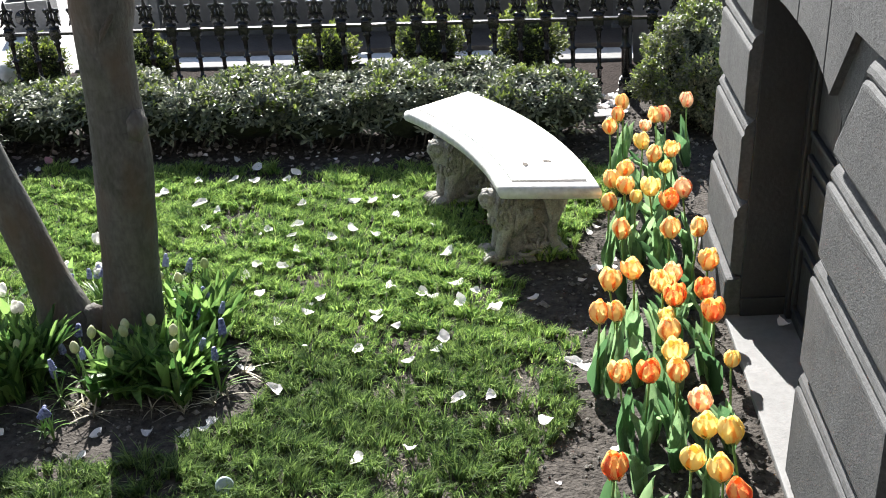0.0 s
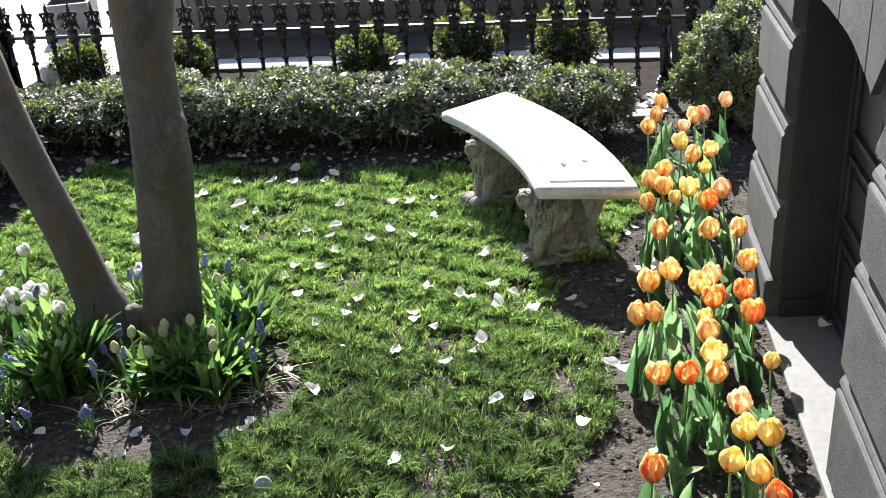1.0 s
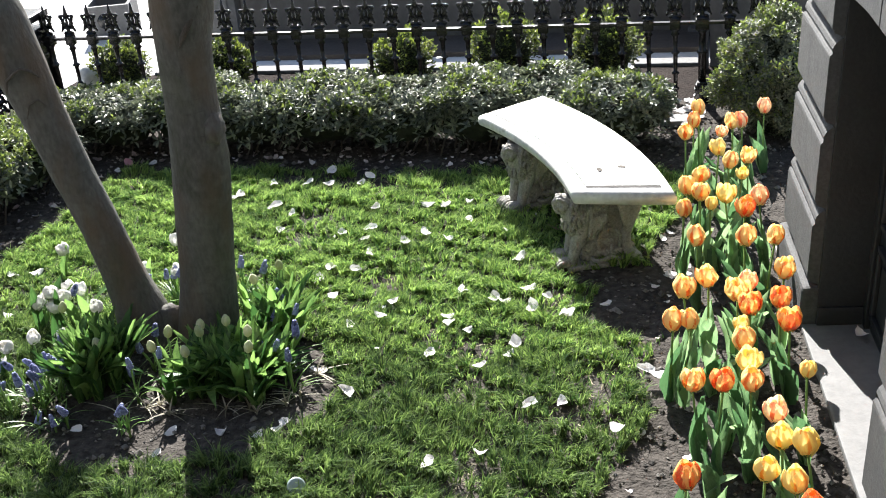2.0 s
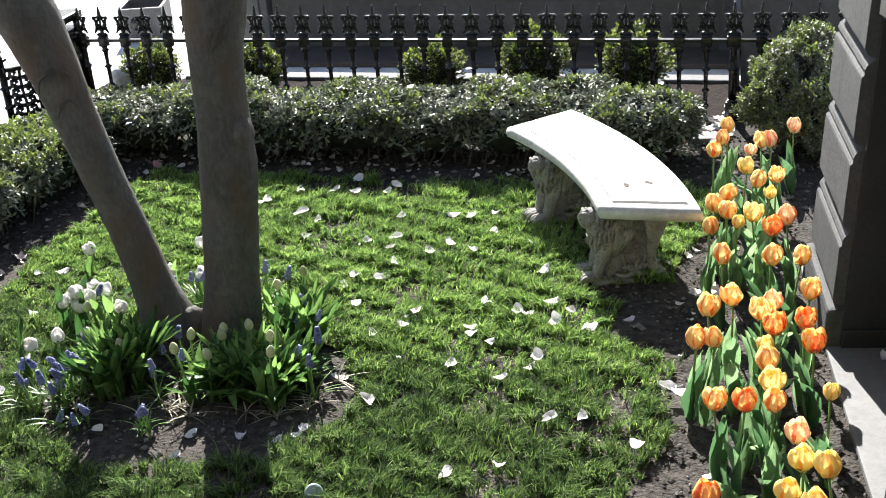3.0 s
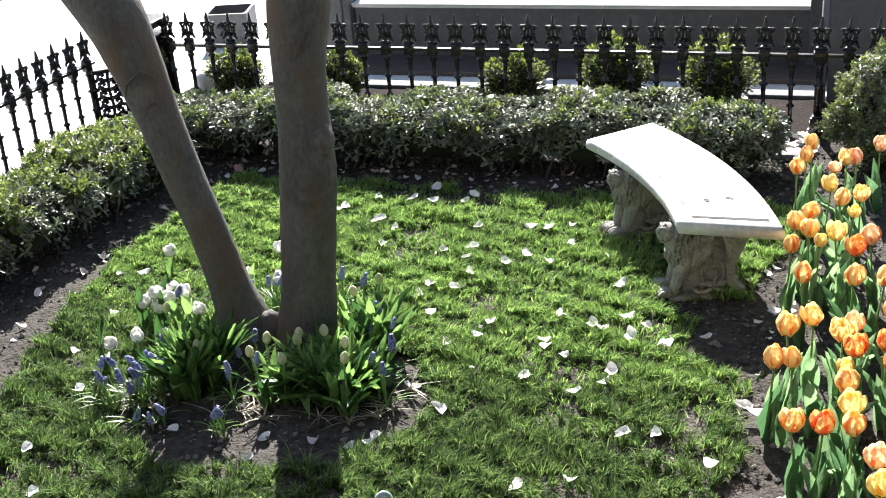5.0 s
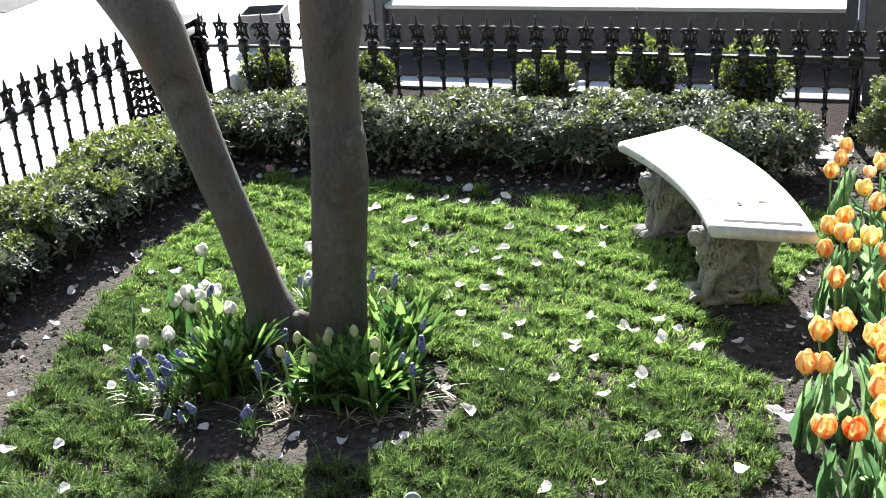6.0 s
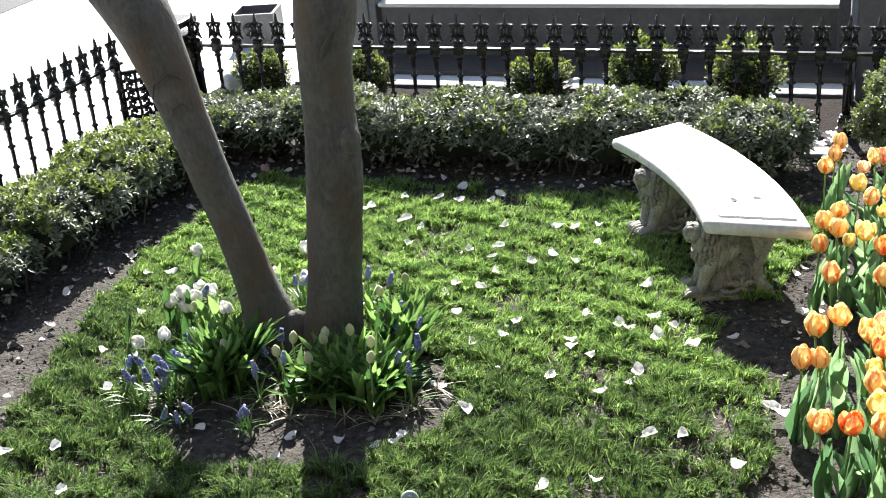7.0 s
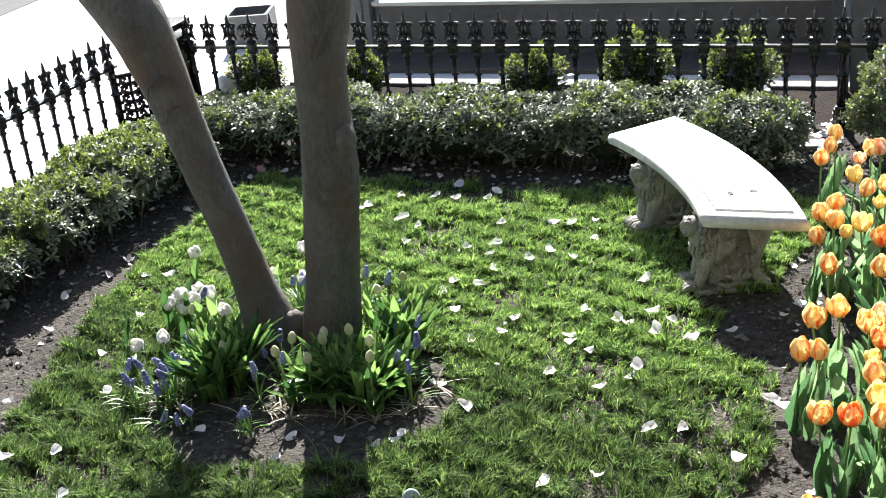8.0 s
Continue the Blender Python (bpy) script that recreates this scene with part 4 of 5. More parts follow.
def picket_meshes():
    shaft = bmesh.new()
    lathe(shaft, [(0.0138, -0.02), (0.0138, 0.08), (0.0232, 0.085), (0.0232, 0.10), (0.0129, 0.11), (0.0146, 0.19), (0.0249, 0.195), (0.0249, 0.206), (0.0129, 0.216), (0.0155, 0.33), (0.0284, 0.336), (0.0284, 0.346), (0.0129, 0.356), (0.0172, 0.45), (0.0301, 0.462), (0.0189, 0.478), (0.0275, 0.495)], 8)
    box(shaft, -0.034, 0.034, -0.024, 0.024, 0.492, 0.562, 0.006)
    finial = bmesh.new()
    lathe(finial, [(0.026, 0.555), (0.038, 0.564), (0.034, 0.572), (0.016, 0.580), (0.014, 0.598), (0.021, 0.612), (0.012, 0.628)], 8)
    blob(finial, (0, -0.010, 0.625), (0.013, 0.014, 0.013), 1)
    tube(finial, [(0, 0, 0.615), (0, -0.004, 0.655), (0, 0, 0.705)], [0.008, 0.010, 0.007], 6)
    for s in (-1, 1):
        # side leaf over the collar, then the crossing scrolls that end in a ball
        tube(finial, [(0, 0, 0.585), (s * 0.024, 0, 0.582), (s * 0.040, 0, 0.572)], [0.010, 0.011, 0.008], 6)
        tube(finial, [(s * 0.008, 0, 0.612), (s * 0.030, 0, 0.618), (s * 0.046, 0, 0.606), (s * 0.058, 0, 0.586)], [0.009, 0.011, 0.010, 0.005], 6)
        tube(finial, [(s * 0.044, 0, 0.614), (s * 0.032, 0, 0.640), (s * 0.032, 0, 0.660), (s * 0.046, 0, 0.690)], [0.009, 0.012, 0.012, 0.010], 6)
        tube(finial, [(s * 0.006, 0, 0.618), (s * 0.020, 0, 0.636), (s * 0.030, 0, 0.662), (s * 0.020, 0, 0.684), (0, 0, 0.706)], [0.009, 0.011, 0.011, 0.010, 0.008], 6)
        tube(finial, [(s * 0.030, 0, 0.648), (s * 0.050, 0, 0.650)], [0.009, 0.006], 6)
        blob(finial, (s * 0.046, 0, 0.698), (0.016, 0.016, 0.015), 2)
        tube(finial, [(s * 0.044, 0, 0.700), (s * 0.016, 0, 0.706)], 0.009, 6)
    lathe(finial, [(0.012, 0.690), (0.019, 0.704), (0.015, 0.722), (0.011, 0.748), (0.004, TIP)], 8)
    post = bmesh.new()
    box(post, -0.045, 0.045, -0.045, 0.045, -0.02, 0.13, 0.008)
    box(post, -0.035, 0.035, -0.035, 0.035, 0.125, 0.145, 0.006)
    lathe(post, [(0.028, 0.14), (0.026, 0.33), (0.036, 0.336), (0.036, 0.35), (0.024, 0.36), (0.022, 0.47), (0.034, 0.48), (0.028, 0.495)], 10)
    box(post, -0.044, 0.044, -0.030, 0.030, 0.492, 0.564, 0.006)
    return mesh_of("picket", shaft, M_IRON), mesh_of("finial", finial, M_IRON), mesh_of("post", post, M_IRON)


SHAFT, FINIAL, POST = picket_meshes()


def iron_fence(label, start, turn, count, posts=(), pitch=PITCH):
    """A run of pickets from start along local +x, with rails."""
    ob = thing("iron_fence", label, "fence", at=start, turn=turn)
    ob.scale = (1, 1, 1.02)
    length = pitch * (count - 1)
    bm = bmesh.new()
    box(bm, -0.08, length + 0.08, -0.018, 0.018, 0.525, 0.545, 0.003)
    part("rail", bm, M_IRON, ob, smooth=False)
    for k in range(count):
        kind, shape = ("post", POST) if k in posts else ("picket", SHAFT)
        p = part(kind, shape, None, ob, m=Matrix.Translation((pitch * k, 0, 0)))
        part("finial", FINIAL, None, p)
    return ob


iron_fence("black cast-iron fence with star finials along the street side", (-4.92, FENCE_Y, 0), 0, 34, posts=(0, 27))
iron_fence("black cast-iron fence with star finials along the side pavement", (-5.285, 7.56, 0), -94.1, 26, pitch=0.169)


# ---------------------------------------------------------------- trees
tree = thing("tree", "smooth grey-barked tree with two trunks rising from one root", "tree", at=(0, 0, 0))


def trunk(points, radii, seed):
    bm = bmesh.new()
    fine_p, fine_r = [], []
    pts = [Vector(p) for p in points]
    n = 40
    for i in range(n + 1):
        t = i / n * (len(pts) - 1)
        k = min(int(t), len(pts) - 2)
        p0, p1, p2, p3 = pts[max(k - 1, 0)], pts[k], pts[k + 1], pts[min(k + 2, len(pts) - 1)]
        s = t - k
        fine_p.append(0.5 * ((2 * p1) + (p2 - p0) * s + (2 * p0 - 5 * p1 + 4 * p2 - p3) * s * s + (3 * p1 - p0 - 3 * p2 + p3) * s ** 3))
        fine_r.append(radii[k] * (1 - s) + radii[k + 1] * s)
    rings = tube(bm, fine_p, fine_r, 24, cap=False)
    for ring, c, r in zip(rings, fine_p, fine_r):
        for v in ring:
            d = v.co - c
            v.co = c + d * (1 + 0.07 * noise.noise(Vector((d.x / r, d.y / r, c.z * 1.6 + seed))) + 0.03 * noise.noise(v.co * 16))
    return bm


right_trunk = part("trunk", trunk([(-2.43, 4.80, -0.05), (-2.405, 4.80, 0.13), (-2.365, 4.80, 0.38), (-2.335, 4.80, 0.66), (-2.308, 4.80, 0.95), (-2.298, 4.80, 1.22), (-2.282, 4.80, 1.48), (-2.25, 4.80, 1.71), (-2.18, 4.82, 2.3), (-2.08, 4.85, 3.4)], [0.165, 0.145, 0.128, 0.128, 0.129, 0.114, 0.117, 0.138, 0.12, 0.09], 0), M_BARK, tree)
left_trunk = part("trunk", trunk([(-2.72, 4.82, -0.05), (-2.752, 4.80, 0.16), (-2.797, 4.80, 0.34), (-2.870, 4.80, 0.64), (-2.950, 4.80, 0.91), (-3.030, 4.80, 1.20), (-3.105, 4.80, 1.46), (-3.215, 4.80, 1.72), (-3.55, 4.80, 2.15), (-4.2, 4.85, 3.3)], [0.155, 0.126, 0.102, 0.093, 0.096, 0.103, 0.126, 0.152, 0.12, 0.09], 4), M_BARK, tree)
for (x, y, z), (a, b, c), owner in (((-2.200, 4.77, 1.10), (0.045, 0.065, 0.075), right_trunk), ((-2.60, 4.80, 0.10), (0.08, 0.06, 0.10), left_trunk)):
    bm = bmesh.new()
    blob(bm, (x, y, z), (a, b, c), 3, 0.3, 3, z)
    part("knot", bm, M_BARK, owner)
for owner, points, r in ((right_trunk, [(-2.08, 4.85, 3.38), (-2.0, 4.9, 4.0), (-1.8, 5.0, 4.7)], 0.085), (right_trunk, [(-2.10, 4.84, 3.2), (-2.35, 4.75, 3.8), (-2.5, 4.7, 4.5)], 0.06),
                         (left_trunk, [(-4.2, 4.85, 3.28), (-4.5, 4.9, 3.9), (-4.7, 4.9, 4.6)], 0.085), (left_trunk, [(-4.1, 4.84, 3.15), (-4.1, 4.7, 3.8), (-3.9, 4.6, 4.4)], 0.055)):
    bm = bmesh.new()
    tube(bm, points, [r, r * 0.7, r * 0.25], 10)
    part("limb", bm, M_BARK, owner)
# drooping creases over old branch stubs, and a split in the bark
for axis, radius, points, r, owner in (
        (-3.075, 0.135, ((-3.09, 1.30), (-3.075, 1.365), (-3.01, 1.415), (-2.975, 1.393), (-2.955, 1.355)), 0.008, left_trunk),
        (-3.035, 0.115, ((-3.03, 1.183), (-3.01, 1.245), (-2.97, 1.266), (-2.945, 1.225)), 0.006, left_trunk),
        (-2.265, 0.128, ((-2.150, 1.76), (-2.152, 1.70), (-2.162, 1.65), (-2.190, 1.59), (-2.222, 1.54), (-2.245, 1.49)), 0.014, right_trunk)):
    bm = bmesh.new()
    tube(bm, [(x, 4.796 - math.sqrt(max(radius ** 2 - (x - axis) ** 2, 0.0004)), z) for x, z in points], [r * 0.3] + [r] * (len(points) - 2) + [r * 0.2], 6)
    part("crease", bm, M_SCAR, owner, "dark crease in the bark")


# ---------------------------------------------------------------- flowers
def petal_mesh(name, material, length, width, cup, closed):
    """One cupped petal from its base upwards, leaning out by cup and drawn in at the tip by closed."""
    bm = bmesh.new()
    rows, cols = [], [k / 3 for k in range(-3, 4)]
    for i in range(9):
        t = i / 8
        w = width * math.sin(math.pi * (0.16 + 0.66 * t)) ** 0.65
        out = cup * math.sin(math.pi * min(1, t * closed)) ** 0.75 + 0.004
        rows.append([bm.verts.new((w * s * 0.5, out - s * s * w * 0.25 + 0.0022 * math.sin(7 * s + 5 * t) * t, length * (t - 0.20 * t * t * abs(s) ** 2.0))) for s in cols])
    for a, b in zip(rows, rows[1:]):
        for k in range(len(cols) - 1):
            bm.faces.new((a[k], a[k + 1], b[k + 1], b[k]))
    return mesh_of(name, bm, material)


def leaf_mesh(name, length, width, bend, material):
    bm = bmesh.new()
    rows = []
    for i in range(8):
        t = i / 7
        w = width * (math.sin(math.pi * (0.12 + 0.88 * t)) ** 0.7 if t < 1 else 0.02)
        y = bend * length * t * t
        z = length * (t - 0.35 * bend * t * t)
        rows.append([bm.verts.new((w * s * 0.5, y - abs(s) * w * 0.34 + 0.010 * math.sin(9 * t + 1.6 * s), z + 0.006 * s * math.sin(11 * t))) for s in (-1, 0, 1)])
    for a, b in zip(rows, rows[1:]):
        for k in range(2):
            bm.faces.new((a[k], a[k + 1], b[k + 1], b[k]))
    return mesh_of(name, bm, material)


def bloom_set(material):
    return [petal_mesh("petal", material, 0.096, 0.066, 0.039, 0.88), petal_mesh("petal", material, 0.092, 0.068, 0.042, 0.78), petal_mesh("petal", material, 0.099, 0.062, 0.036, 0.92)]


FLAME, AMBER, YELLOW, ROSE = (bloom_set(m) for m in (M_FLAME, M_AMBER, M_YELLOW, M_ROSE))
BLADES = [leaf_mesh("leaf", 0.30, 0.060, 0.22, M_BLADE), leaf_mesh("leaf", 0.33, 0.050, 0.12, M_BLADE), leaf_mesh("leaf", 0.26, 0.064, 0.40, M_BLADE), leaf_mesh("leaf", 0.29, 0.046, 0.6, M_BLADE), leaf_mesh("leaf", 0.31, 0.052, 0.25, M_BLADE)]
BROAD = [leaf_mesh("leaf", 0.30, 0.080, 0.20, M_GLAUCOUS), leaf_mesh("leaf", 0.33, 0.064, 0.08, M_GLAUCOUS), leaf_mesh("leaf", 0.26, 0.086, 0.34, M_GLAUCOUS), leaf_mesh("leaf", 0.31, 0.070, 0.13, M_GLAUCOUS)]


def stem_mesh(height, lean):
    bm = bmesh.new()
    tube(bm, [(0, 0, 0), (lean * 0.3, 0, height * 0.5), (lean, 0, height)], [0.0060, 0.0052, 0.0048], 6)
    return mesh_of("stem", bm, M_STEM)


STEMS = [(h, l, stem_mesh(h, l)) for h in (0.365, 0.375) for l in (-0.04, 0.0, 0.03)]
SHORT = [(h, l, stem_mesh(h, l)) for h in (0.13, 0.17, 0.20) for l in (-0.05, 0.0, 0.05)]
MIDDLE = [(h, l, stem_mesh(h, l)) for h in (0.24, 0.28) for l in (-0.04, 0.0, 0.04)]
CORE = bmesh.new()
blob(CORE, (0, 0, 0.012), (0.017, 0.017, 0.014), 2)
tube(CORE, [(0, 0, 0.015), (0, 0, 0.045)], [0.006, 0.004], 6)
CORE = mesh_of("flower_base", CORE, M_STEM)


def tulip(name, x, y, petals, label, group, pr, scale=1.0, leaves=3, stems=STEMS, wild=10, spread=1.0, blades=BROAD):
    h, l, sm = pr.choice(stems)
    turn = pr.uniform(-180, 180)
    c, s = math.cos(radians(turn)), math.sin(radians(turn))
    ob = thing(name, label, "tulip", group, at=(x - l * c, y - l * s, 0), turn=turn)
    part("stem", sm, None, ob)
    pm = pr.choice(petals)
    twist = pr.uniform(0, 60)
    nod = pose(0, 0, 0, pr.uniform(-wild, wild), pr.uniform(-wild, wild), 0)
    part("flower_base", CORE, None, ob, m=Matrix.Translation((l, 0, h - 0.008)) @ nod @ Matrix.Scale(scale, 4))
    for k in range(6):
        part("petal", pm, None, ob, m=Matrix.Translation((l, 0, h - 0.005)) @ nod @ pose(0, 0, 0, 0, 0, twist + 60 * k + pr.uniform(-7, 7)) @ pose(0, 0, 0, (pr.uniform(-8, 1) if k % 2 else pr.uniform(-2, 2)) * spread, pr.uniform(-6, 6), 0) @ Matrix.Diagonal((scale, scale, scale, 1) if k % 2 else (scale * 0.98, scale * 0.78, scale * 0.97, 1)))
    for k in range(leaves if x < 0.12 else 3):
        part("leaf", pr.choice(blades), None, ob, m=pose(0, 0, 0, 0, 0, (pr.uniform(0, 360) if x > -0.12 else pr.uniform(190, 350) - turn) if x < 0.06 else pr.uniform(10, 170) - turn) @ Matrix.Translation((0, 0.008, 0)) @ pose(0, 0, 0, pr.uniform(-12, 5), 0, 0) @ Matrix.Scale(pr.uniform(0.80, 1.12), 4))
    return ob


pr = random.Random(3)
TULIPS = [(-0.19, 6.86), (-0.21, 6.66), (-0.25, 6.48), (-0.06, 6.54), (-0.0, 6.67), (0.05, 6.68), (0.17, 6.88), (-0.07, 6.27), (-0.02, 6.07), (0.08, 6.17), (0.05, 5.93), (-0.16, 5.91), (-0.21, 5.76), (-0.15, 5.69), (-0.22, 5.48), (-0.1, 5.58), (-0.03, 5.67), (0.06, 5.51), (0.13, 5.64), (-0.15, 5.18), (0.06, 5.17), (0.19, 5.19), (0.22, 4.88), (-0.19, 4.69), (-0.09, 4.77), (0.07, 4.76), (0.03, 4.68), (0.08, 4.54), (0.2, 4.61), (0.23, 4.42), (-0.22, 4.41), (-0.15, 4.41), (0.05, 4.4), (0.06, 4.25), (0.07, 4.12), (-0.13, 3.97), (-0.02, 3.96), (0.08, 3.99), (0.28, 4.08), (0.16, 3.78), (0.18, 3.64), (0.26, 3.59), (0.12, 3.44), (0.22, 3.38), (-0.13, 3.38), (0.27, 3.26)]
YELLOWS, REDS, ROSES, SMALL = {7, 10, 15, 16, 32, 34, 38, 40, 41, 42, 43}, {17, 27, 28, 29, 36, 44, 45}, {3, 5, 6, 18, 25, 39}, {3, 10, 15, 32, 38}
for k, (x, y) in enumerate(TULIPS):
    if k in YELLOWS:
        kind, label = YELLOW, "soft yellow tulip in bloom"
    elif k in REDS:
        kind, label = FLAME, "orange-red flamed tulip in full bloom"
    elif k in ROSES:
        kind, label = ROSE, "salmon and yellow flamed tulip in bloom"
    else:
        kind, label = AMBER, "orange and yellow flamed tulip in full bloom"
    tulip("tulip", x, y, kind, label, "tulips along the wall", pr, 0.72 if k in SMALL else pr.uniform(0.92, 1.08), spread=1.5 if k in (4, 26, 35, 36, 45) else 1.0)

for k in range(17):
    y = 3.25 + 3.6 * k / 17 + pr.uniform(-0.1, 0.1)
    ob = thing("tulip_plant", "leafy tulip plant without a flower by the wall", "plant", "leafy plants along the wall", at=(pr.uniform(-0.08, 0.12), y, 0), turn=pr.uniform(0, 360))
    for q in range(4):
        part("leaf", pr.choice(BROAD), None, ob, m=pose(0, 0, 0, 0, 0, pr.uniform(0, 360)) @ Matrix.Translation((0, 0.008, 0)) @ pose(0, 0, 0, pr.uniform(-12, 4), 0, 0) @ Matrix.Scale(pr.uniform(0.7, 1.05), 4))

# white tulips and closed buds round the trees
WHITE = [petal_mesh("petal", M_WHITE_PETAL, 0.074, 0.050, 0.028, 0.88)]
for x, y in [(-3.44, 5.38), (-3.29, 4.77), (-3.30, 4.89), (-3.21, 4.83), (-3.19, 4.95), (-3.13, 4.92), (-3.03, 4.54), (-3.22, 4.39), (-3.11, 4.42), (-2.93, 5.25), (-2.86, 5.49), (-2.75, 5.25), (-3.00, 4.84), (-3.24, 4.90), (-3.17, 4.87), (-3.26, 4.84)]:
    tulip("white_tulip", x, y, WHITE, "white tulip leaning out of the bed round the trees", "white tulips round the trees", pr, 1.0, 1, SHORT, 30, blades=BLADES)
BUD = bmesh.new()
lathe(BUD, [(0.004, 0.0), (0.016, 0.010), (0.021, 0.025), (0.018, 0.042), (0.008, 0.056), (0.001, 0.060)], 10)
BUD = mesh_of("bud", BUD, M_BUD)
for x, y in [(-2.30, 5.01), (-2.15, 5.03), (-2.35, 4.51), (-2.18, 4.58), (-2.40, 4.36), (-2.31, 4.30), (-2.38, 4.25), (-2.25, 4.38), (-2.07, 4.46), (-1.99, 4.26), (-2.68, 4.32), (-2.18, 4.88), (-3.02, 4.62)]:
    h, l, sm = pr.choice(MIDDLE)
    ob = thing("budding_tulip", "tulip with a closed pale green bud by the tree", "tulip", "budding tulips round the trees", at=(x, y, 0), turn=pr.uniform(0, 360))
    part("stem", sm, None, ob)
    part("bud", BUD, None, ob, m=Matrix.Translation((l, 0, h - 0.003)) @ pose(0, 0, 0, pr.uniform(-15, 15), pr.uniform(-15, 15), 0))
    for k in range(4):
        part("leaf", pr.choice(BLADES), None, ob, m=pose(0, 0, 0, 0, 0, pr.uniform(0, 360)) @ Matrix.Translation((0, 0.008, 0)) @ pose(0, 0, 0, pr.uniform(-22, 0), 0, 0) @ Matrix.Scale(pr.uniform(0.62, 0.85), 4))

# more leaf clumps without flowers
for cx, cy, rx, ry, count, droop, least, most in ((-2.78, 4.38, 0.12, 0.15, 46, (-22, 2), 0.82, 1.18), (-2.16, 4.43, 0.26, 0.14, 58, (-42, -4), 0.68, 1.05), (-2.07, 4.82, 0.09, 0.17, 20, (-20, 2), 0.78, 1.1)):
    for k in range(count):
        a, r = pr.uniform(0, 2 * math.pi), pr.uniform(0.3, 1)
        ob = thing("tulip_plant", "leafy tulip plant without a flower by the tree", "plant", "leafy plants round the trees", at=(cx + rx * r * math.cos(a), cy + ry * r * math.sin(a), 0), turn=pr.uniform(0, 360))
        for q in range(4):
            part("leaf", pr.choice(BLADES), None, ob, m=pose(0, 0, 0, 0, 0, pr.uniform(0, 360)) @ Matrix.Translation((0, 0.008, 0)) @ pose(0, 0, 0, pr.uniform(*droop), 0, 0) @ Matrix.Scale(pr.uniform(least, most), 4))

# grape hyacinths
SPIKES = []
for q in range(3):
    spike = bmesh.new()
    for ring in range(9):
        for k in range(7 if ring < 6 else 5):
            a = 2 * math.pi * (k + 0.5 * (ring % 2)) / 7
            r = 0.0105 * (1 - (ring / 10.5) ** 2)
            blob(spike, (r * math.cos(a), r * math.sin(a), 0.006 * ring), (0.0052, 0.0052, 0.0058), 1)
    SPIKES.append(mesh_of("flower_spike", spike, M_MUSCARI))
STRAPS = []
for q in range(4):
    tuft = bmesh.new()
    sr = random.Random(40 + q)
    for k in range(9):
        a, ln, bend = sr.uniform(0, 6.28), sr.uniform(0.12, 0.22), sr.uniform(0.3, 1.1)
        rows = []
        for i in range(6):
            t = i / 5
            r, z = ln * bend * t * t, ln * (t - 0.55 * bend * t * t)
            w = 0.0042 * (1 - t ** 3)
            c = Vector((r * math.cos(a), r * math.sin(a), max(z, 0.004)))
            s = Vector((-math.sin(a), math.cos(a), 0)) * w
            rows.append((tuft.verts.new(c - s), tuft.verts.new(c + s)))
        for u, w2 in zip(rows, rows[1:]):
            tuft.faces.new((u[0], u[1], w2[1], w2[0]))
    STRAPS.append(mesh_of("leaves", tuft, M_STRAP))
for x, y in [(-3.10, 4.90), (-3.14, 4.84), (-2.77, 5.22), (-2.77, 5.05), (-2.28, 5.22), (-2.39, 5.21), (-2.12, 4.80), (-2.06, 4.74), (-1.95, 4.60), (-2.58, 4.51), (-2.58, 4.58), (-2.57, 4.29), (-2.99, 4.27), (-3.00, 4.42), (-2.89, 3.99), (-2.83, 4.02), (-2.79, 4.05), (-2.52, 4.02), (-2.47, 4.00), (-2.95, 4.15), (-3.04, 4.33), (-1.85, 4.35), (-1.92, 4.45), (-2.68, 5.10), (-2.02, 4.78), (-2.08, 4.67), (-2.01, 4.55), (-2.09, 4.86), (-1.93, 4.54), (-2.72, 5.11), (-2.50, 4.39), (-2.54, 4.24)] + [(pr.gauss(-2.98, 0.09), pr.gauss(4.24, 0.10)) for k in range(14)]:
    low = y < 4.06
    h, l, sm = pr.choice(SHORT)
    ob = thing("grape_hyacinth", "blue grape hyacinth with narrow leaves by the tree", "flower", "grape hyacinths round the trees", at=(x, y, -0.07 if low else 0), turn=pr.uniform(0, 360))
    part("stem", sm, None, ob)
    part("flower_spike", pr.choice(SPIKES), None, ob, m=Matrix.Translation((l, 0, h - 0.006)) @ pose(0, 0, 0, pr.uniform(-30, 30), pr.uniform(-30, 30), 0) @ Matrix.Scale(pr.uniform(0.95, 1.3), 4))
    part("leaves", pr.choice(STRAPS), None, ob, m=pose(0, 0, 0.07 if low else 0, 0, 0, pr.uniform(0, 360)))


# last season's narrow leaves, withered pale, round the foot of the clumps
DEAD = []
for q in range(3):
    me = STRAPS[q].copy()
    me.materials.clear()
    me.materials.append(M_WITHERED)
    DEAD.append(me)
for x, y in ((-2.48, 4.19), (-2.43, 4.23), (-2.36, 4.16), (-2.12, 4.22), (-2.02, 4.24), (-1.86, 4.27), (-1.82, 4.34), (-3.02, 4.36), (-2.97, 4.22), (-2.90, 4.14), (-1.80, 4.52), (-2.60, 4.15), (-1.97, 4.20), (-3.05, 4.50)):
    ob = tagged(new("withered_leaves", pr.choice(DEAD)), "tuft of pale withered narrow leaves lying on the soil", "leaves", "withered leaf tufts")
    ob.matrix_world = pose(x, y, 0.006, pr.uniform(-10, 10), pr.uniform(-10, 10), pr.uniform(0, 360)) @ Matrix.Diagonal((1.0, 1.0, 0.45, 1))


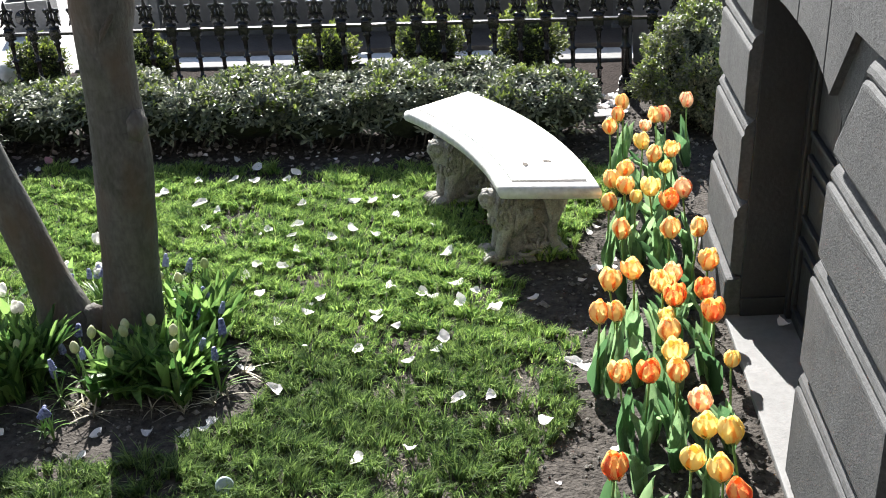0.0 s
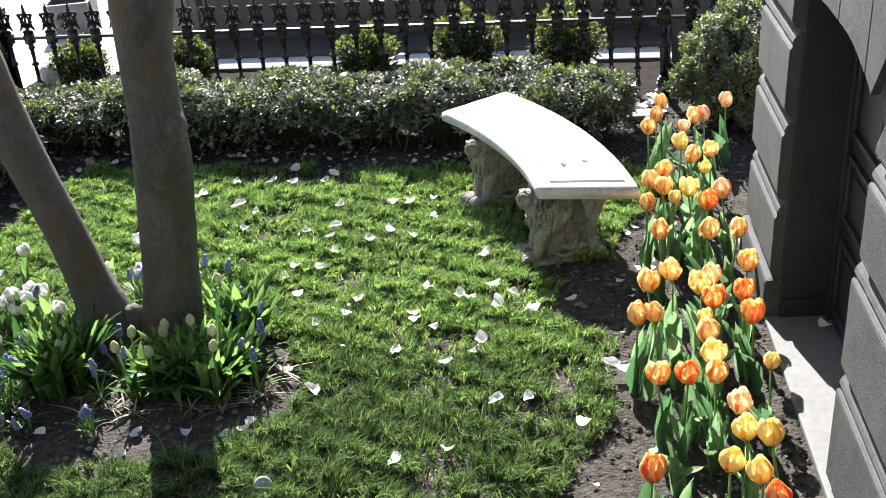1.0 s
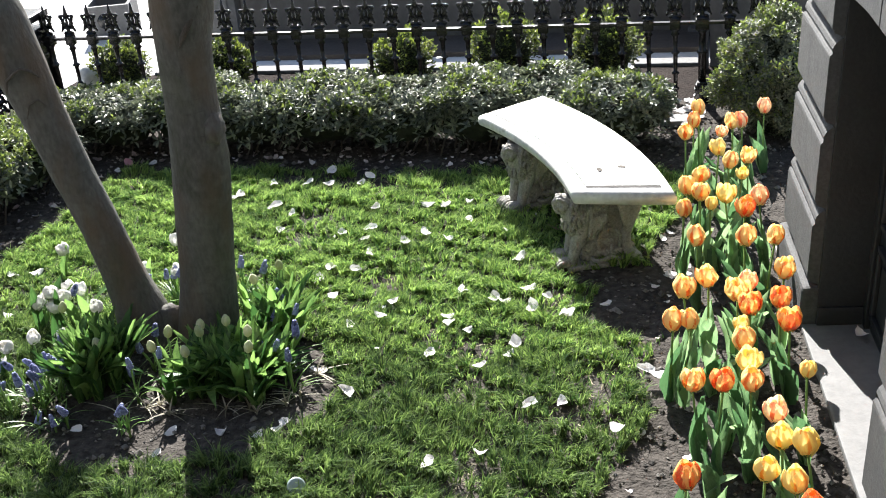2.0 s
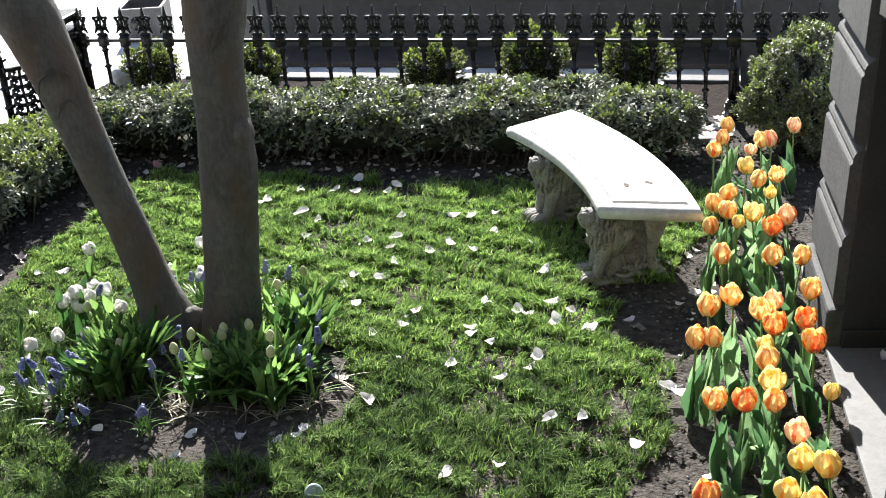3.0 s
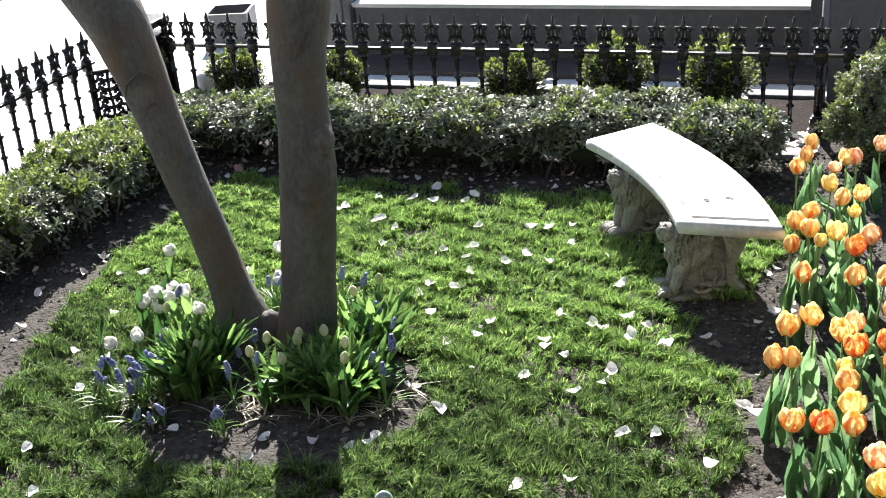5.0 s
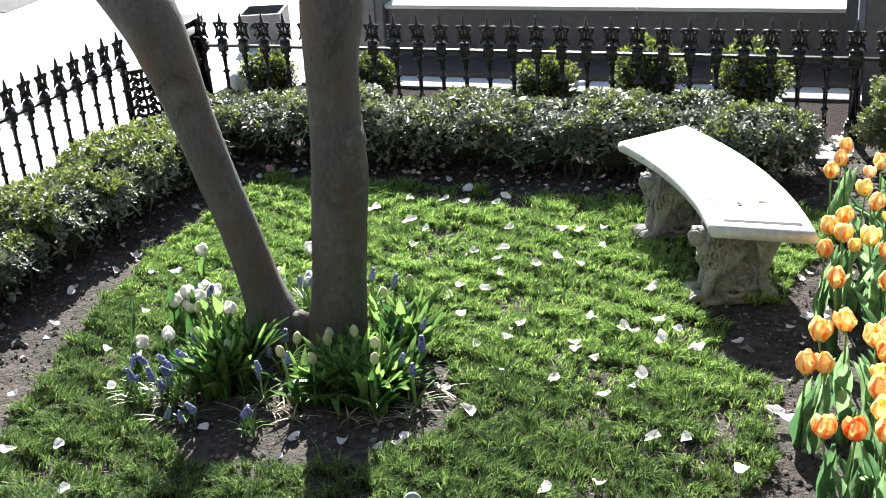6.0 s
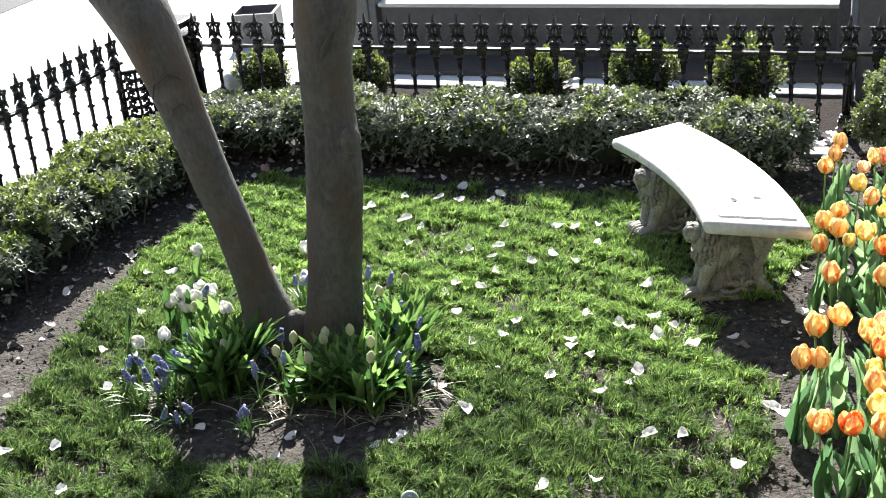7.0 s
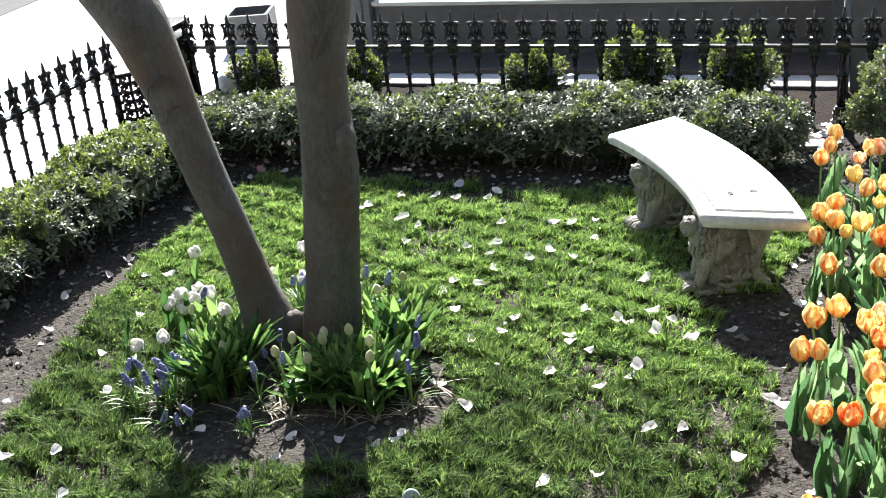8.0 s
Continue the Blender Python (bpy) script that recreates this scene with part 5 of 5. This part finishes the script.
# ---------------------------------------------------------------- fallen petals
def fallen_mesh(seed, material=M_FALLEN):
    r = random.Random(seed)
    bm = bmesh.new()
    ln, wd, curl, twist = r.uniform(0.060, 0.092), r.uniform(0.040, 0.060), r.uniform(0.2, 0.9), r.uniform(-0.8, 0.8)
    cup, bend = r.uniform(-0.1, 0.40), r.uniform(-0.02, 0.02)
    rows = []
    for i in range(8):
        t = i / 7
        w = wd * math.sin(math.pi * (0.1 + 0.86 * t)) ** 0.7
        z = 0.006 + curl * ln * (t - 0.45) ** 2 * 1.4
        row = []
        for s in (-1, -0.5, 0, 0.5, 1):
            crumple = 0.010 * noise.noise(Vector((s * 1.4, t * 4, seed * 3.1)))
            row.append(bm.verts.new((w * s * 0.5 + bend * math.sin(3 * t), ln * (t - 0.5) + crumple, max(0.002, z + s * s * w * cup + s * twist * w * (t - 0.5) + crumple))))
        rows.append(row)
    for a, b in zip(rows, rows[1:]):
        for k in range(4):
            bm.faces.new((a[k], a[k + 1], b[k + 1], b[k]))
    return mesh_of("fallen_petal", bm, material)


FALLEN = [fallen_mesh(k) for k in range(12)]


DRIED = [fallen_mesh(k, M_DRY) for k in (31, 32, 33, 34)]


def fallen(x, y, z, scale):
    if 0.02 < z < 0.05 and y < 5.0:
        z += 0.016
    ob = tagged(new("fallen_petal", pr.choice(FALLEN)), "curled white-pink blossom petal fallen on the ground", "petal", "fallen blossom petals")
    ob.matrix_world = pose(x, y, z, pr.uniform(-16, 16), pr.uniform(-16, 16), pr.uniform(0, 360)) @ Matrix.Scale(scale * 0.80, 4)


for x, y in [(-2.72, 6.6), (-2.49, 6.6), (-2.36, 6.58), (-2.4, 6.78), (-2.16, 6.6), (-2.13, 6.68), (-2.87, 6.42), (-2.9, 6.36), (-2.59, 6.26), (-2.45, 6.16), (-2.44, 5.93), (-1.68, 6.31), (-1.57, 6.29), (-1.45, 6.36), (-1.99, 6.26), (-1.41, 6.11), (-1.48, 5.87), (-1.61, 5.94), (-1.94, 5.98), (-1.93, 5.83), (-1.86, 5.68), (-2.08, 5.91), (-1.7, 5.8), (-2.01, 5.49), (-2.05, 5.37), (-1.88, 5.46), (-1.92, 5.2), (-1.59, 5.15), (-1.62, 4.99), (-1.3, 5.02), (-1.26, 4.92), (-1.28, 5.28), (-1.12, 5.2), (-1.06, 5.18), (-0.96, 5.32), (-0.86, 5.24), (-0.92, 5.12), (-0.76, 5.08)]:
    fallen(x, y, 0.046, pr.uniform(1.0, 1.35))
for x, y in [(-0.74, 5.11), (-1.06, 5.67), (-1.17, 6.0), (-0.57, 5.18), (-0.95, 4.68), (-0.95, 4.76), (-1.06, 4.57), (-1.3, 4.65), (-1.6, 4.31), (-0.79, 4.27), (-0.67, 4.31), (-0.42, 4.15), (-0.94, 3.92), (-0.35, 4.57), (-0.28, 4.55), (-3.43, 3.58), (-3.23, 3.68), (-3.28, 4.14), (-3.3, 4.45), (-3.51, 4.48), (-3.54, 4.89), (-3.66, 5.39), (-3.78, 5.36), (-3.01, 3.4), (-3.72, 4.01), (-1.13, 3.84), (-2.94, 6.4), (-1.18, 4.88), (-1.75, 4.88)]:
    fallen(x, y, 0.042, pr.uniform(1.0, 1.3))
for x, y in [(-2.72, 4.0), (-2.3, 4.04), (-2.29, 3.87), (-1.91, 4.04), (-1.84, 4.09), (-1.81, 4.14), (-1.8, 4.55), (-2.08, 4.04), (-0.30, 6.35), (-0.28, 5.55), (-0.24, 5.40), (-0.14, 3.60), (0.02, 3.42), (0.10, 3.50), (-4.15, 5.1), (-4.05, 5.6), (-3.7, 7.0), (-3.9, 6.9), (-1.5, 7.0), (-1.7, 6.97), (-2.6, 7.02), (0.42, 6.9)]:
    fallen(x, y, 0.008, pr.uniform(0.8, 1.2))
for k in range(26):
    fallen(pr.uniform(-4.3, -0.3), pr.uniform(6.95, 7.15) if k % 2 else pr.uniform(3.6, 6.6), 0.03, pr.uniform(0.35, 0.55))
for k in range(48):
    fallen(-0.31 + pr.gauss(0, 0.08), 7.93 + pr.gauss(0, 0.13), 0.012 + 0.004 * (k % 5), pr.uniform(0.7, 1.0))
fallen(0.563, 4.974, 0.028, 1.0)
for x, y in ((-1.91, 7.56), (-1.89, 7.74), (-2.19, 7.37), (-2.66, 7.35), (-1.63, 7.58), (-0.62, 7.48), (-1.95, 7.66), (-4.52, 6.1)):
    fallen(x, y, 0.455, pr.uniform(0.7, 1.0))
for k in range(26):
    fallen(pr.uniform(-0.36, -0.12), pr.uniform(3.4, 6.9), 0.010, pr.uniform(0.35, 0.8))
bm = bmesh.new()
lathe(bm, [(0.002, 0.012), (0.030, 0.012), (0.036, 0.008), (0.037, 0.0), (0.034, 0.0), (0.030, 0.008), (0.002, 0.009)], 24)
lid = tagged(new("plastic_lid", mesh_of("plastic_lid", bm, M_PLASTIC)), "small pale round plastic lid lying in the grass", "lid")
lid.matrix_world = pose(-1.61, 3.66, 0.055, 48, 12, 30)
# older petals and dead leaves under the hedges
for k in range(110):
    x, y = (pr.uniform(-4.6, -0.5), pr.uniform(6.88, 7.25)) if k % 3 else (pr.uniform(-4.35, -3.95), pr.uniform(4.2, 6.8))
    ob = tagged(new("dried_petal", pr.choice(DRIED)), "dried grey-brown petal lying on the soil by a hedge", "petal", "dried petals under the hedges")
    ob.matrix_world = pose(x, y, 0.010, pr.uniform(-20, 20), pr.uniform(-20, 20), pr.uniform(0, 360)) @ Matrix.Scale(pr.uniform(0.35, 0.8), 4)
for k, (x, y, z) in enumerate(((-3.87, 6.97, 0.012), (-0.92, 6.04, 0.034), (-0.36, 6.81, 0.012))):
    ob = tagged(new("pink_petal", fallen_mesh(5 + k, M_PINK)), "dusky pink petal lying on the ground", "petal", "pink petals")
    ob.matrix_world = pose(x, y, z, 8, -6, 40 + 70 * k)
# two scraps of dry leaf on the seat
for x, y, a in ((-0.655, 5.83, 30), (-0.545, 5.87, 80)):
    ob = tagged(new("dry_leaf", fallen_mesh(21, M_TWIG)), "small dry brown leaf lying on the bench seat", "leaf", "dry leaves on the seat")
    ob.matrix_world = pose(x, y, 0.4605, 0, 0, a) @ Matrix.Diagonal((0.5, 0.7, 0.22, 1))


# ---------------------------------------------------------------- corner of the fence
corner = thing("corner_pier", "square black cast-iron corner pier of the fence with a flat cap", "pier", at=(-5.085, 8.06, 0))
for x in (-0.10, 0.10):
    for y in (-0.13, 0.13):
        bm = bmesh.new()
        box(bm, x - 0.018, x + 0.018, y - 0.018, y + 0.018, -0.06, 0.70, 0.004)
        part("corner_bar", bm, M_IRON, corner, smooth=False)
for name, z0, z1, grow in (("cap", 0.700, 0.755, 0.022), ("ledge", 0.590, 0.640, 0.008), ("band", 0.400, 0.440, 0.004), ("base", -0.06, 0.06, 0.012)):
    bm = bmesh.new()
    box(bm, -0.118 - grow, 0.118 + grow, -0.148 - grow, 0.148 + grow, z0, z1, 0.008)
    part(name, bm, M_IRON, corner, smooth=False)
for z0, z1 in ((0.06, 0.40), (0.44, 0.59)):
    bm = bmesh.new()
    box(bm, -0.105, 0.105, -0.136, 0.136, z0, z1, 0.004)
    part("side_plate", bm, M_IRON, corner, smooth=False)

screen = thing("openwork_panel", "pierced black cast-iron panel at the end of the side fence", "panel", at=(-5.29, 7.80, 0.0), turn=41)
bm = bmesh.new()
for x0, x1, z0, z1 in ((-0.125, -0.095, -0.06, 0.46), (0.095, 0.125, -0.06, 0.50), (-0.095, 0.095, 0.415, 0.445), (-0.095, 0.095, 0.03, 0.06)):
    box(bm, x0, x1, -0.014, 0.014, z0, z1, 0.004)
part("frame", bm, M_IRON, screen, smooth=False)
bm = bmesh.new()
# leafy scrolls: pairs of curls that grow from a middle stem
tube(bm, [(0, 0, 0.05), (0.006, 0, 0.16), (-0.006, 0, 0.28), (0, 0, 0.42)], 0.013, 6)
for k in range(5):
    z = 0.075 + 0.070 * k
    for s in (-1, 1):
        tube(bm, [(0, 0, z), (s * 0.040, 0, z + 0.006), (s * 0.074, 0, z + 0.030), (s * 0.070, 0, z + 0.056), (s * 0.042, 0, z + 0.058), (s * 0.034, 0, z + 0.038)], [0.016, 0.020, 0.020, 0.018, 0.016, 0.018], 6)
        blob(bm, (s * 0.086, 0, z + 0.012), (0.014, 0.010, 0.018), 1)
part("tracery", bm, M_IRON, screen, "pierced iron scrollwork")["kind"] = "stuff"
